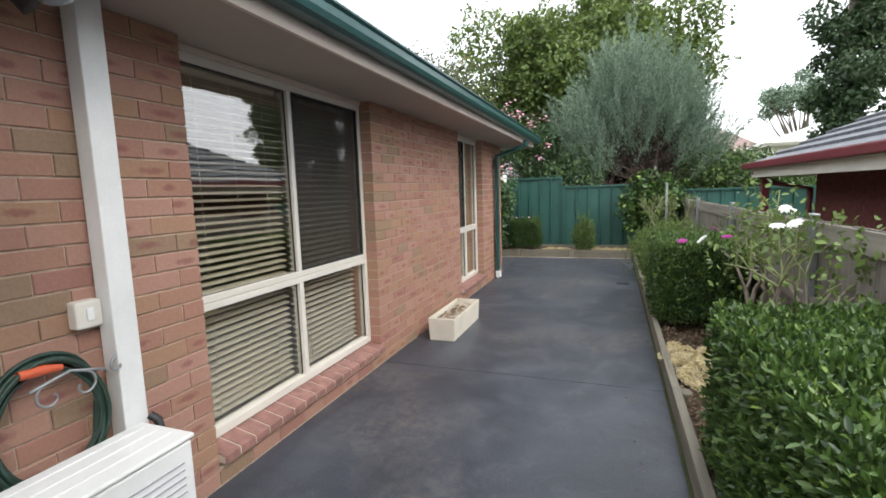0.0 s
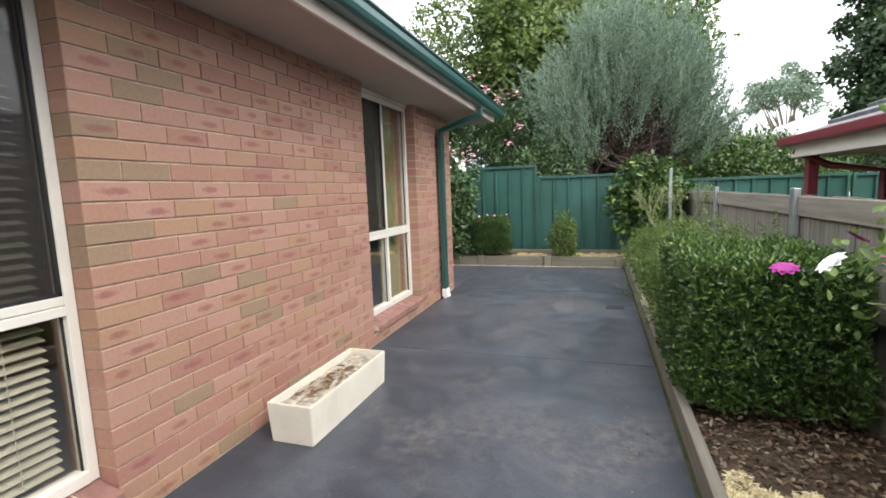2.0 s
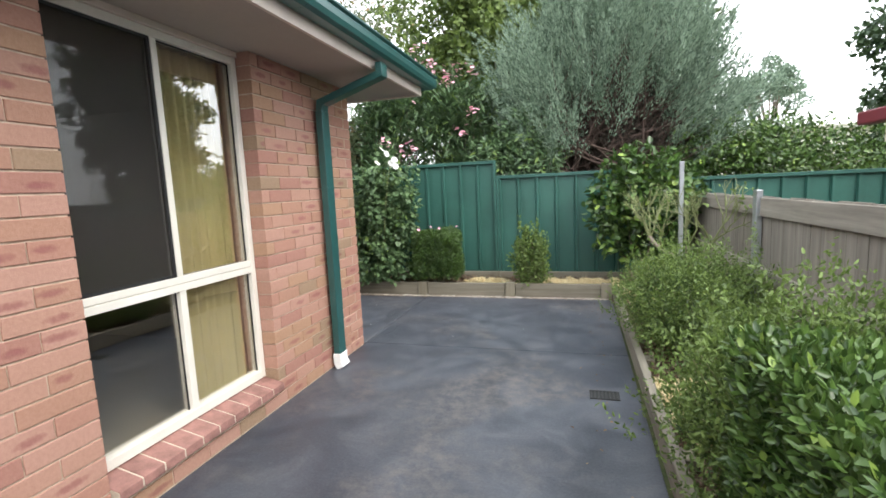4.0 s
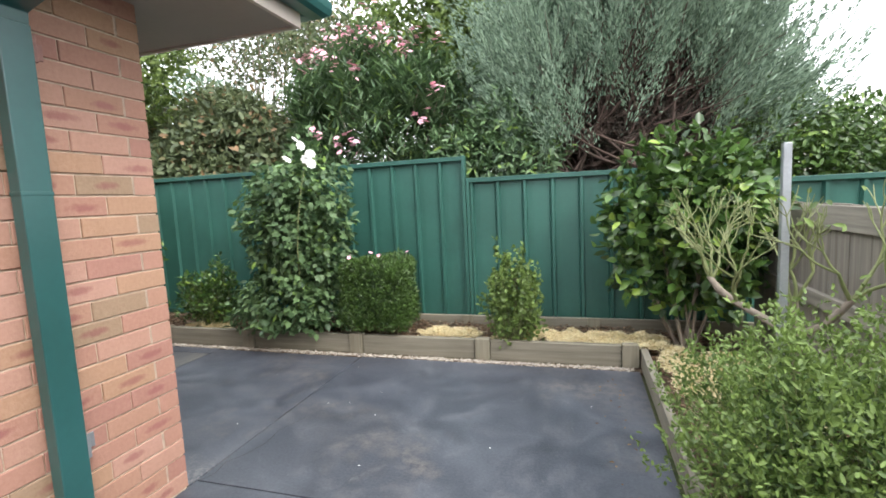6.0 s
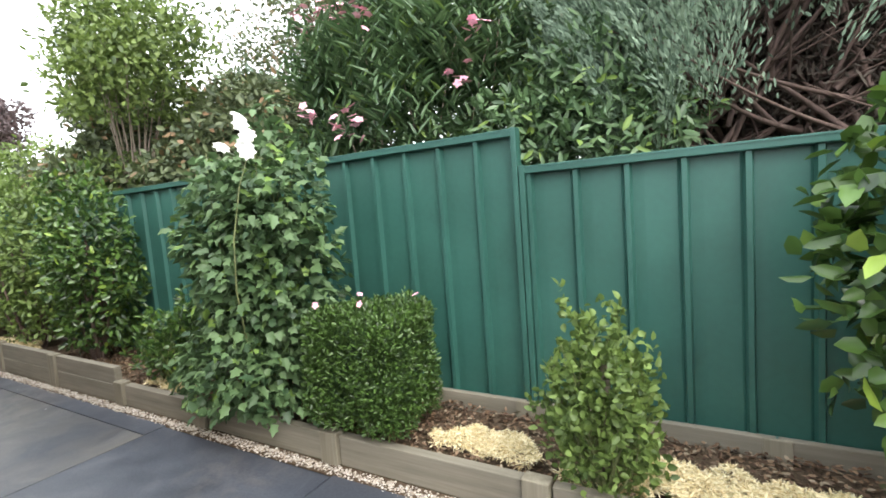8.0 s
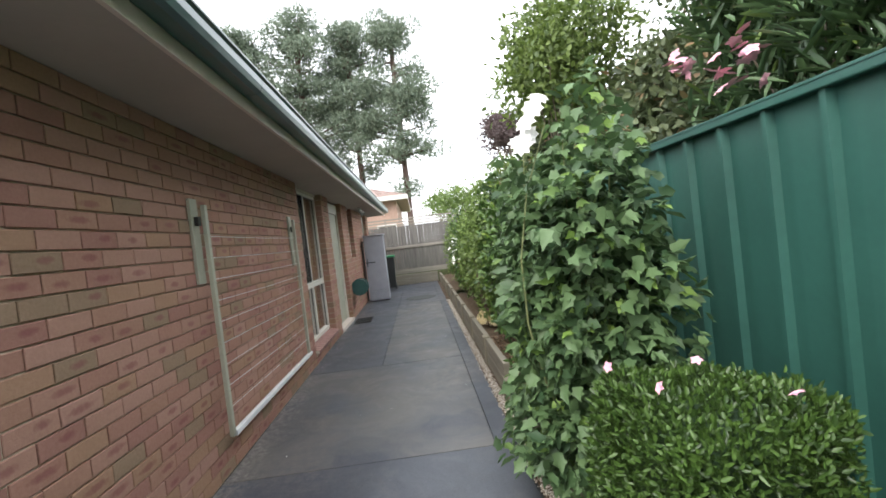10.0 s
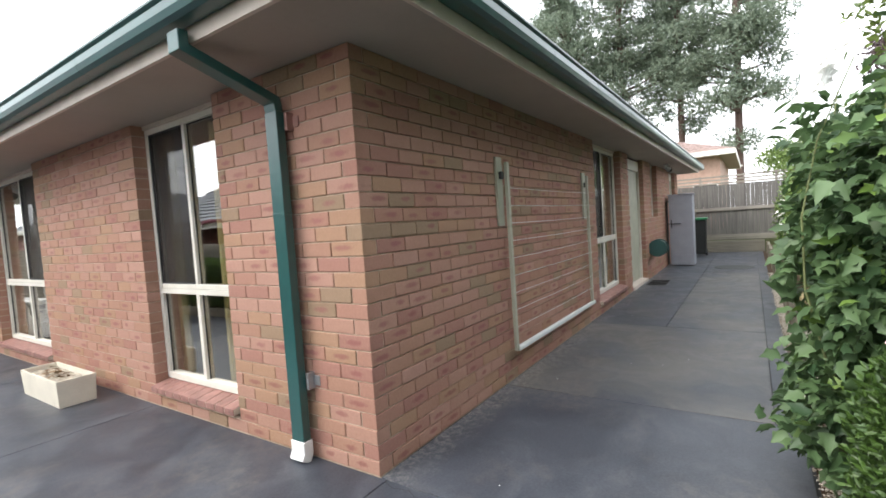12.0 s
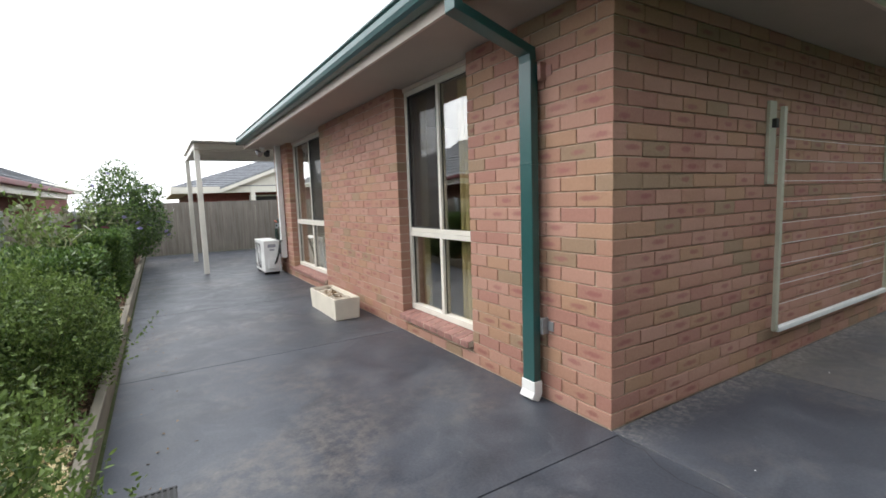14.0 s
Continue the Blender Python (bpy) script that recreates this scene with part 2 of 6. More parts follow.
M_STRAW = chip_mat("straw_bits", [(0.52, 0.40, 0.21), (0.70, 0.58, 0.33), (0.82, 0.72, 0.46), (0.88, 0.81, 0.58)])
M_CHIPS = chip_mat("bark_chips", [(0.05, 0.03, 0.02), (0.14, 0.085, 0.05), (0.25, 0.17, 0.11), (0.09, 0.05, 0.035), (0.33, 0.27, 0.19)])
M_PEBBLE = chip_mat("pebbles", [(0.25, 0.20, 0.15), (0.62, 0.56, 0.48), (0.40, 0.33, 0.26), (0.75, 0.71, 0.64), (0.13, 0.10, 0.08)])
M_STEELG = simple("galvanised_steel", (0.42, 0.44, 0.46), 0.4, 0.7, var=0.15)
M_PLANT = simple("cream_planter", (0.72, 0.67, 0.57), 0.65, var=0.08, scale=5, bump=0.2)
M_DARK = simple("dark_plastic", (0.02, 0.022, 0.022), 0.5)
M_HOSE = simple("green_hose", (0.025, 0.055, 0.042), 0.35, var=0.2)
M_BEIGE = simple("beige_enamel", (0.42, 0.42, 0.33), 0.5, var=0.1)
M_CABG = simple("grey_enamel", (0.34, 0.35, 0.39), 0.5, var=0.06)
M_ORANGE = simple("orange_plastic", (0.65, 0.12, 0.05), 0.5)
M_PINK = simple("pink_petal", (0.85, 0.45, 0.55), 0.7)
M_MAG = simple("magenta_petal", (0.32, 0.018, 0.21), 0.6)
M_WPET = simple("white_petal", (0.86, 0.86, 0.82), 0.7, var=0.03)
M_LID = simple("green_plastic", (0.012, 0.20, 0.07), 0.45)
L_HEDGE = leaf_mat("hedge_leaf", (0.020, 0.052, 0.013), (0.135, 0.235, 0.052), 0.34, 0.14, odd=(0.28, 0.4, 0.08))
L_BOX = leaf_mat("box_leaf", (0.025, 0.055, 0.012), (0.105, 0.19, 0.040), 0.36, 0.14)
L_HIB = leaf_mat("soft_lobed_leaf", (0.040, 0.088, 0.036), (0.185, 0.295, 0.125), 0.5, 0.22, odd=(0.28, 0.44, 0.09))
L_CAM = leaf_mat("glossy_broad_leaf", (0.012, 0.036, 0.01), (0.125, 0.23, 0.05), 0.3, 0.14, odd=(0.3, 0.43, 0.07))
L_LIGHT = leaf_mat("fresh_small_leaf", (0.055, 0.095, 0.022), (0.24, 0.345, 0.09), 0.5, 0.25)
L_OLE = leaf_mat("oleander_leaf", (0.032, 0.072, 0.032), (0.165, 0.27, 0.115), 0.4, 0.16, odd=(0.24, 0.36, 0.07))
L_CON = leaf_mat("blue_green_needles", (0.070, 0.120, 0.082), (0.36, 0.48, 0.345), 0.75, 0.18)
L_DEC = leaf_mat("tree_leaf", (0.040, 0.075, 0.018), (0.22, 0.305, 0.075), 0.5, 0.28)
L_OLIVE = leaf_mat("dull_mixed_leaf", (0.035, 0.055, 0.022), (0.17, 0.21, 0.095), 0.55, 0.22, odd=(0.34, 0.2, 0.1))
# needle greens paled and greyed: distance haze is put into the colour
L_PINE = leaf_mat("hazed_pine_needles", (0.11, 0.15, 0.11), (0.27, 0.33, 0.235), 0.6, 0.25)
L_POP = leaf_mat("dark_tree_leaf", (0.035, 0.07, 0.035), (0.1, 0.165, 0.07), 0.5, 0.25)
L_PLUM = leaf_mat("purple_leaf", (0.06, 0.04, 0.04), (0.17, 0.12, 0.12), 0.5, 0.25)
L_BROWN = leaf_mat("dead_brown_needles", (0.035, 0.028, 0.022), (0.125, 0.098, 0.078), 0.85, 0.1)
L_DEAD = leaf_mat("dead_leaf", (0.10, 0.05, 0.025), (0.36, 0.24, 0.13), 0.8, 0.1)

# ---- mesh helpers ----
def attach(ob, parent):
    """Parents ob, whose mesh is drawn in the world's own metres."""
    ob.parent = parent
    ob.matrix_parent_inverse = Matrix.Translation(-parent.location) if parent.parent is None else Matrix()


def mesh_ob(name, bm, mat, parent=None, label="", smooth=False):
    me = bpy.data.meshes.new(name)
    bm.to_mesh(me)
    bm.free()
    if smooth:
        for p in me.polygons:
            p.use_smooth = True
    if mat:
        me.materials.append(mat)
    ob = new(name, me)
    if parent:
        attach(ob, parent)
    if label:
        ob["label"] = label
    return ob


part = mesh_ob


def data_ob(name, verts, faces, mat, parent=None, label=""):
    me = bpy.data.meshes.new(name)
    me.from_pydata(verts, [], faces)
    me.materials.append(mat)
    ob = new(name, me)
    if parent:
        attach(ob, parent)
    if label:
        ob["label"] = label
    return ob


def fast_mesh(name, V, F, mat):
    """A mesh from an array of corners and an array of equal faces."""
    V, F = np.asarray(V, np.float32), np.asarray(F, np.int32)
    me = bpy.data.meshes.new(name)
    me.vertices.add(len(V))
    me.vertices.foreach_set("co", V.ravel())
    me.loops.add(F.size)
    me.loops.foreach_set("vertex_index", F.ravel())
    me.polygons.add(len(F))
    me.polygons.foreach_set("loop_start", np.arange(0, F.size, F.shape[1], dtype=np.int32))
    me.update(calc_edges=True)
    if mat:
        me.materials.append(mat)
    return me


def add_box(bm, x0, x1, y0, y1, z0, z1, bevel=0.0):
    r = bmesh.ops.create_cube(bm, size=1)
    vs = r["verts"]
    for v in vs:
        v.co = Vector((x0 + (v.co.x + 0.5) * (x1 - x0), y0 + (v.co.y + 0.5) * (y1 - y0), z0 + (v.co.z + 0.5) * (z1 - z0)))
    if bevel:
        es = list({e for v in vs for e in v.link_edges})
        bmesh.ops.bevel(bm, geom=es, offset=bevel, segments=2, affect="EDGES", profile=0.5)
    return vs


def box(name, x0, x1, y0, y1, z0, z1, mat, parent=None, bevel=0.0, label=""):
    bm = bmesh.new()
    add_box(bm, x0, x1, y0, y1, z0, z1, bevel)
    return mesh_ob(name, bm, mat, parent, label)


def extrude_path(name, prof, path, mat, parent=None, label="", smooth=False):
    """Sweep a closed 2D profile (side, up) along level corners joined with mitres."""
    n, P = len(prof), [Vector(p) for p in path]
    V, F = [], []
    for i, p in enumerate(P):
        a = (P[i] - P[i - 1]).normalized() if i else (P[1] - P[0]).normalized()
        b = (P[i + 1] - P[i]).normalized() if i < len(P) - 1 else a
        na, nb = Vector((a.y, -a.x, 0)), Vector((b.y, -b.x, 0))
        s = (na + nb).normalized()
        k = 1 / max(0.3, s.dot(na))
        for u, w in prof:
            V.append(p + s * u * k + Vector((0, 0, w)))
    for i in range(len(P) - 1):
        for j in range(n):
            F.append((i * n + j, i * n + (j + 1) % n, (i + 1) * n + (j + 1) % n, (i + 1) * n + j))
    F.append(tuple(range(n - 1, -1, -1)))
    F.append(tuple((len(P) - 1) * n + j for j in range(n)))
    return data_ob(name, [tuple(v) for v in V], F, mat, parent, label)


def tube_arrays(P, R, sides=6):
    """Corners and faces of a tapered tube along points P with radii R."""
    P = np.asarray(P, float)
    T = np.gradient(P, axis=0)
    T /= np.linalg.norm(T, axis=1)[:, None] + 1e-9
    up = np.array([0.31, 0.17, 0.93])
    A = np.cross(T, up)
    A /= np.linalg.norm(A, axis=1)[:, None] + 1e-9
    B = np.cross(T, A)
    ang = np.linspace(0, 2 * np.pi, sides, endpoint=False)
    R = np.asarray(R, float)[:, None, None]
    V = P[:, None, :] + R * (np.cos(ang)[None, :, None] * A[:, None, :] + np.sin(ang)[None, :, None] * B[:, None, :])
    n = len(P)
    i, j = np.meshgrid(np.arange(n - 1), np.arange(sides), indexing="ij")
    k = (j + 1) % sides
    F = np.stack([i * sides + j, i * sides + k, (i + 1) * sides + k, (i + 1) * sides + j], -1).reshape(-1, 4)
    return V.reshape(-1, 3), F


def tubes(name, items, mat, parent=None, sides=6, label=""):
    if 1 < len(items) <= 60 and parent:
        for it in items:
            ob = tubes(name, [it], mat, parent, sides, label)
        return ob
    Vs, Fs, o = [], [], 0
    for P, R in items:
        V, F = tube_arrays(P, R, sides)
        Vs.append(V)
        Fs.append(F + o)
        o += len(V)
    me = fast_mesh(name, np.concatenate(Vs), np.concatenate(Fs), mat)
    me.polygons.foreach_set("use_smooth", [True] * len(me.polygons))
    ob = new(name, me)
    if parent:
        attach(ob, parent)
    if label:
        ob["label"] = label
    if len(items) > 1:
        ob["kind"] = "stuff"
    return ob


def unit(a):
    return a / (np.linalg.norm(a, axis=-1, keepdims=True) + 1e-9)


def leaves(name, C, D, N, L, W, mat, parent=None, lobed=False, label="", curl=0.15):
    """Leaves at C, pointing along D with normal about N, of length L and width W. Each is a folded blade of 6 corners."""
    C, D, N = np.asarray(C, float), unit(np.asarray(D, float)), np.asarray(N, float)
    S = unit(np.cross(D, N))
    N = np.cross(S, D)
    n = len(C)
    L = (np.ones(n) * L)[:, None]
    W = (np.ones(n) * W)[:, None]
    if lobed:
        shape = [(0, 0, 0), (0.06, 0.40, 0.05), (0.36, 0.32, 0.10), (0.52, 0.50, 0.04), (0.70, 0.22, 0.06), (1, 0, -0.22), (0.70, -0.22, 0.06), (0.52, -0.50, 0.04), (0.36, -0.32, 0.10), (0.06, -0.40, 0.05)]
        tris = [(0, 1, 2), (0, 2, 5), (2, 3, 4), (2, 4, 5), (0, 5, 8), (5, 6, 8), (6, 7, 8), (0, 8, 9)]
    else:
        shape = [(0, 0, 0), (0.3, 0.45, curl), (0.7, 0.38, curl * 0.6), (1, 0, -curl), (0.7, -0.38, curl * 0.6), (0.3, -0.45, curl)]
        tris = [(0, 1, 2), (0, 2, 3), (0, 3, 4), (0, 4, 5)]
    sh = np.array(shape)
    V = C[:, None, :] + D[:, None, :] * (L * sh[:, 0])[:, :, None] + S[:, None, :] * (W * sh[:, 1])[:, :, None] + N[:, None, :] * (W * sh[:, 2])[:, :, None]
    k = len(sh)
    F = (np.arange(n) * k)[:, None, None] + np.array(tris)[None]
    me = fast_mesh(name, V.reshape(-1, 3), F.reshape(-1, 3), mat)
    ob = new(name, me)
    if parent:
        attach(ob, parent)
    if label:
        ob["label"] = label
    return ob


def empty(name, loc, label, category, group="", kind=""):
    e = new(name)
    e.location = loc
    e.empty_display_size = 0.1
    return tagged(e, label, category, group, kind)


def thing(ob, label, category, group="", kind=""):
    return tagged(ob, label, category, group, kind)


def structure(ob, label=""):
    return tagged(ob, label, "", "", "structure")


rng = np.random.default_rng(7)

# ---- ground ----
H = 2.322  # wall height under the soffit
COURSE = 0.086
ground = structure(box("ground", -400, 400, -400, 400, -0.5, -0.03, M_GRASS), "rough grassy ground reaching the horizon")

drive = structure(new("pavement"), "charcoal sealed concrete slabs with sawn joints")
SLABS = [(0, 2.34, -4.81, -2.48), (0, 2.34, -2.48, 0.05), (0, 2.34, -7.9, -4.81), (-6, 2.34, -13.0, -7.9),
         (-1.56, 0, 0.0, 1.93), (0, 2.34, 0.05, 1.95), (-3.98, -1.56, 0, 1.80), (-9.0, -1.56, 1.80, 1.95), (-13.9, -9.0, 1.80, 1.95),
         (-9.0, -3.98, 0, 0.86), (-13.9, -9.0, -0.6, 0.86), (-9.0, -3.98, 0.86, 1.80), (-13.9, -9.0, 0.86, 1.80)]
for x0, x1, y0, y1 in SLABS:
    bm = bmesh.new()
    add_box(bm, x0 + 0.004, x1 - 0.004, y0 + 0.004, y1 - 0.004, -0.06, 0.0)
    bmesh.ops.bevel(bm, geom=[e for e in bm.edges if all(v.co.z > -0.01 for v in e.verts)], offset=0.0012, segments=1, affect="EDGES")
    part("slab", bm, M_CONCW if (x0, y0) in ((-3.98, 0), (-9.0, 0.86)) else M_CONC, drive)
structure(box("joint_bed", -13.9, 2.34, -13.0, 1.95, -0.05, -0.012, M_DARK), "dark bed under the slab joints")

# hairline crack from the house corner
P = [(0.02, 0.05), (0.05, 0.12), (0.03, 0.22), (0.09, 0.33), (0.12, 0.46), (0.10, 0.6), (0.17, 0.78)]
V, F = [], []
for i, (x, y) in enumerate(P):
    V += [(x - 0.0022, y, 0.0008), (x + 0.0022, y, 0.0008)]
    if i:
        F.append((2 * i - 2, 2 * i - 1, 2 * i + 1, 2 * i))
structure(data_ob("pavement_crack", V, F, M_DARK), "fine dark crack in the concrete")

# ---- house ----
OPEN_E = [(-6.72, -4.86), (-2.47, -1.28)]      # windows in the east wall: stretches of y
OPEN_N = [(-5.95, -4.45), (-7.80, -6.50), (-9.34, -8.60), (-12.2, -11.2)]   # stretches of x
SILL_N = {0: 0.12, 1: 0.02, 2: 1.22, 3: 0.02}
Y_END, X_END, TH = -7.75, -12.8, 0.24


def wall_core(name, spans, end, east, bottoms):
    """The mortar-faced body of a wall, cut round its openings."""
    bm = bmesh.new()
    def slab(a, b, z0, z1):
        if east:
            add_box(bm, -TH, -0.006, a, b, z0, z1)
        else:
            add_box(bm, a, b, -TH, -0.012, z0, z1)
    cur = end
    for k, (a, b) in sorted(enumerate(spans), key=lambda s: s[1][0]):
        slab(cur, a - 0.005, -0.05, H)
        if bottoms[k] > 0.03:
            slab(a - 0.005, b + 0.005, -0.05, bottoms[k] - 0.01)
        cur = b + 0.005
    slab(cur, -0.006 if east else -TH, -0.05, H)
    return structure(mesh_ob(name, bm, M_MORTAR), "salmon red brick veneer wall with raked mortar")


wall_e = wall_core("wall_east", OPEN_E, Y_END, True, {0: 0.12, 1: 0.12})
wall_n = wall_core("wall_north", OPEN_N, X_END, False, SILL_N)
structure(box("wall_south", X_END, -TH, Y_END, Y_END + 0.2, -0.05, H, M_MORTAR), "rear wall of the house")
structure(box("wall_west", X_END, X_END + 0.2, Y_END + 0.2, -TH, -0.05, H, M_MORTAR), "far end wall of the house")
# room surfaces use a darkened cream, so the colour carries part of the indoor dimness
structure(box("floor_inside", X_END + 0.2, -TH, Y_END + 0.2, -TH, 0.0, 0.05, M_ROOM), "floor inside the rooms, coloured down for the dim interior")
structure(box("partition_wall", -3.4, -3.3, Y_END + 0.2, -TH, 0.05, H - 0.02, M_ROOM), "inner partition wall, cream toned down for the dim interior")
structure(box("partition_wall", -3.3, -TH, -4.4, -4.3, 0.05, H - 0.02, M_ROOM), "inner partition wall, cream toned down for the dim interior")
structure(box("inner_lining", -3.3, -0.26, -0.262, -0.245, 0.05, H - 0.02, M_ROOM), "inner wall lining, cream toned down for the dim interior")
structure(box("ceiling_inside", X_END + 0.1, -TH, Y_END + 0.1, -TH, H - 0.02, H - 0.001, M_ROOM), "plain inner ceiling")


def brick_cells(length, openings, bottoms, courses, corner_even):
    """Bricks along a wall measured back from the corner (s from 0): start, end, course."""
    out = []
    for c in range(courses):
        z0 = c * COURSE + 0.005
        first = 0.0 if (c % 2 == 0) == corner_even else 0.12
        cuts = []
        for k, (a, b) in enumerate(openings):
            if z0 + 0.04 > bottoms[k]:
                cuts.append((a, b))
        cuts.sort()
        segs, s = [], first - (0.006 if first else 0.0)
        for a, b in cuts:
            segs.append((s, a))
            s = b
        segs.append((s, length))
        for a, b in segs:
            g = first
            k, lead = math.floor((a - g) / 0.24), None
            while True:
                s0, s1 = max(a, g + k * 0.24 + 0.003), min(b, g + (k + 1) * 0.24 - 0.003)
                s0 = a if s0 - a < 0.012 else s0
                s1 = b if b - s1 < 0.012 else s1
                k += 1
                if s0 >= b - 0.02:
                    break
                if s1 - s0 > 0.065:
                    out.append((lead if lead is not None else s0, s1, c))
                    lead = None
                elif s1 > s0 and b - s1 < 0.01 and out and out[-1][2] == c and s0 - out[-1][1] < 0.02:
                    out[-1] = (out[-1][0], s1, c)
                elif s1 > s0 and s0 - a < 0.01:
                    lead = s0
    return out


def brick_geometry(s0, s1, z0, z1, depth=0.105, ch=0.003):
    """A brick: local s along the wall, d outwards, z up; front edges softened."""
    V = [(s0, -depth, z0), (s1, -depth, z0), (s1, -depth, z1), (s0, -depth, z1)]
    V += [(s0, -ch, z0), (s1, -ch, z0), (s1, -ch, z1), (s0, -ch, z1)]
    V += [(s0 + ch, 0, z0 + ch), (s1 - ch, 0, z0 + ch), (s1 - ch, 0, z1 - ch), (s0 + ch, 0, z1 - ch)]
    F = []
    for a in (0, 4):
        for j in range(4):
            k = (j + 1) % 4
            F.append((a + j, a + k, a + 4 + k, a + 4 + j))
    F.append((8, 9, 10, 11))
    return V, F


BRICK_CACHE = {}


def brick_mesh(length, flip):
    key = (round(length, 3), flip)
    if key not in BRICK_CACHE:
        V, F = brick_geometry(-length / 2, length / 2, -0.0390, 0.0390)
        V = [(s, -d if flip else d, z) for s, d, z in V]
        me = bpy.data.meshes.new("brick")
        me.from_pydata(V, [], F)
        uv = me.uv_layers.new(name="face")
        for lp in me.loops:
            co = V[lp.vertex_index]
            uv.data[lp.index].uv = (co[0] / (length / 2) * min(1, length / 0.23) * 0.98, co[2] / 0.038)
        me.materials.append(M_BRICK)
        BRICK_CACHE[key] = me
    return BRICK_CACHE[key]


def lay_bricks(cells, wall, east, near):
    """The bricks nearest the walk as parts, the others joined."""
    V, F, U = [], [], []
    cells.sort(key=lambda c: abs((c[0] + c[1]) / 2 - near))
    for i, (s0, s1, c) in enumerate(cells):
        s, length, z = (s0 + s1) / 2, s1 - s0, (c + 0.5) * COURSE
        jog = (hash((i * 7919) % 1009) % 100) / 100 * 0.003
        if i < 300:
            ob = new("brick", brick_mesh(length, not east))
            if east:
                ob.matrix_world = Matrix(((0, 1, 0, jog), (-1, 0, 0, -s), (0, 0, 1, z), (0, 0, 0, 1)))
            else:
                ob.matrix_world = Matrix.Translation((-s, jog, z)) @ pose(0, 0, 0, 0, 0, 180)
            m = ob.matrix_world.copy()
            ob.parent = wall
            ob.matrix_basis = m
        else:
            v, f = brick_geometry(s0, s1, z - 0.039, z + 0.039)
            o = len(V)
            for a, d, h in v:
                V.append((d + jog, -a, h) if east else (-a, d + jog, h))
                U.append(((a - s) / (length / 2) * min(1, length / 0.23), (h - z) / 0.038))
            F += [tuple(o + k for k in q) for q in f]
    if V:
        ob = data_ob("brickwork", V, F, M_BRICKS, wall)
        uv = ob.data.uv_layers.new(name="face")
        for lp in ob.data.loops:
            uv.data[lp.index].uv = U[lp.vertex_index]
        ob["kind"] = "stuff"


def sill_bricks(a, b, east, name):
    """A row of dark bricks on edge under a window, sloping out."""
    ob = thing(new(name), "row of dark glazed sill bricks laid on edge under a window", "window sill", "window sills")
    n = max(1, round((b - a) / 0.118))
    w = (b - a) / n
    for i in range(n):
        bm = bmesh.new()
        vs = add_box(bm, -0.12, 0.045, a + i * w + 0.005, a + (i + 1) * w - 0.005, 0.125, 0.205, 0.004)
        for v in bm.verts:
            if v.co.z > 0.16:
                v.co.z -= (v.co.x + 0.12) * 0.20
            if not east:
                v.co.x, v.co.y = v.co.y, v.co.x
        if not east:
            bmesh.ops.reverse_faces(bm, faces=bm.faces)
        part("brick", bm, M_SILL, ob)
    bm = bmesh.new()
    add_box(bm, -0.12, 0.040, a + 0.004, b - 0.004, 0.130, 0.200)
    for v in bm.verts:
        if v.co.z > 0.16:
            v.co.z -= (v.co.x + 0.12) * 0.20
        if not east:
            v.co.x, v.co.y = v.co.y, v.co.x
    if not east:
        bmesh.ops.reverse_faces(bm, faces=bm.faces)
    part("mortar_bed", bm, M_JOINT, ob)


for a, b in OPEN_E:
    sill_bricks(a + 0.002, b - 0.002, True, "window_sill")
sill_bricks(OPEN_N[0][0] + 0.002, OPEN_N[0][1] - 0.002, False, "window_sill")

# eaves, fascia, gutter
EAVE = 0.5
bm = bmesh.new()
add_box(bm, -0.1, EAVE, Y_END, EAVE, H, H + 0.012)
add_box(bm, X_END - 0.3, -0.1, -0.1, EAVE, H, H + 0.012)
structure(mesh_ob("ceiling_soffit", bm, M_SOFFIT), "flat painted eaves soffit, darkened for the shade under the eaves")
corner_path = [(X_END - 0.3, EAVE, 0), (EAVE, EAVE, 0), (EAVE, Y_END, 0)]
lp = [tuple(p) for p in corner_path]
structure(extrude_path("fascia", [(0.0, H - 0.012), (0.022, H - 0.012), (0.022, H + 0.17), (0.0, H + 0.17)], [(x, y, 0) for x, y, z in lp[::-1]], M_FASCIA), "cream-pink painted fascia board")
gp = [(0.0, 0.065), (0.004, 0.035), (0.02, 0.03), (0.085, 0.03), (0.11, 0.045), (0.122, 0.075), (0.122, 0.115), (0.110, 0.128), (0.128, 0.140), (0.128, 0.152), (0.112, 0.152), (0.104, 0.10), (0.10, 0.06), (0.085, 0.045), (0.02, 0.045), (0.008, 0.065)]
gutter = empty("gutter", (EAVE, EAVE, H), "dark green rolled steel gutter along the eaves", "gutter")
prof_g = [(u + 0.024, w + H + 0.026) for u, w in gp]
trough = extrude_path("gutter_trough", prof_g, [(x, y, 0) for x, y, z in lp[::-1]], M_GUTTER, gutter)
box("end_cap", EAVE + 0.02, EAVE + 0.15, Y_END - 0.004, Y_END - 0.001, H + 0.058, H + 0.178, M_GUTTER, gutter)
box("end_cap", X_END - 0.304, X_END - 0.301, EAVE + 0.02, EAVE + 0.15, H + 0.058, H + 0.178, M_GUTTER, gutter)
big = [(u * 1.02 + 0.0225, w * 1.01 + H + 0.0245) for u, w in gp]
for k in range(3):
    extrude_path("joiner_strip", big, [(EAVE, -1.6 - 2.4 * k, 0), (EAVE, -1.57 - 2.4 * k, 0)], M_GUTTER, gutter)
for k in range(5):
    extrude_path("joiner_strip", big, [(-1.3 - 2.4 * k, EAVE, 0), (-1.33 - 2.4 * k, EAVE, 0)], M_GUTTER, gutter)
roof = structure(new("roof"), "low hipped brown tiled roof of the house")
z0, z1 = H + 0.185, 3.9
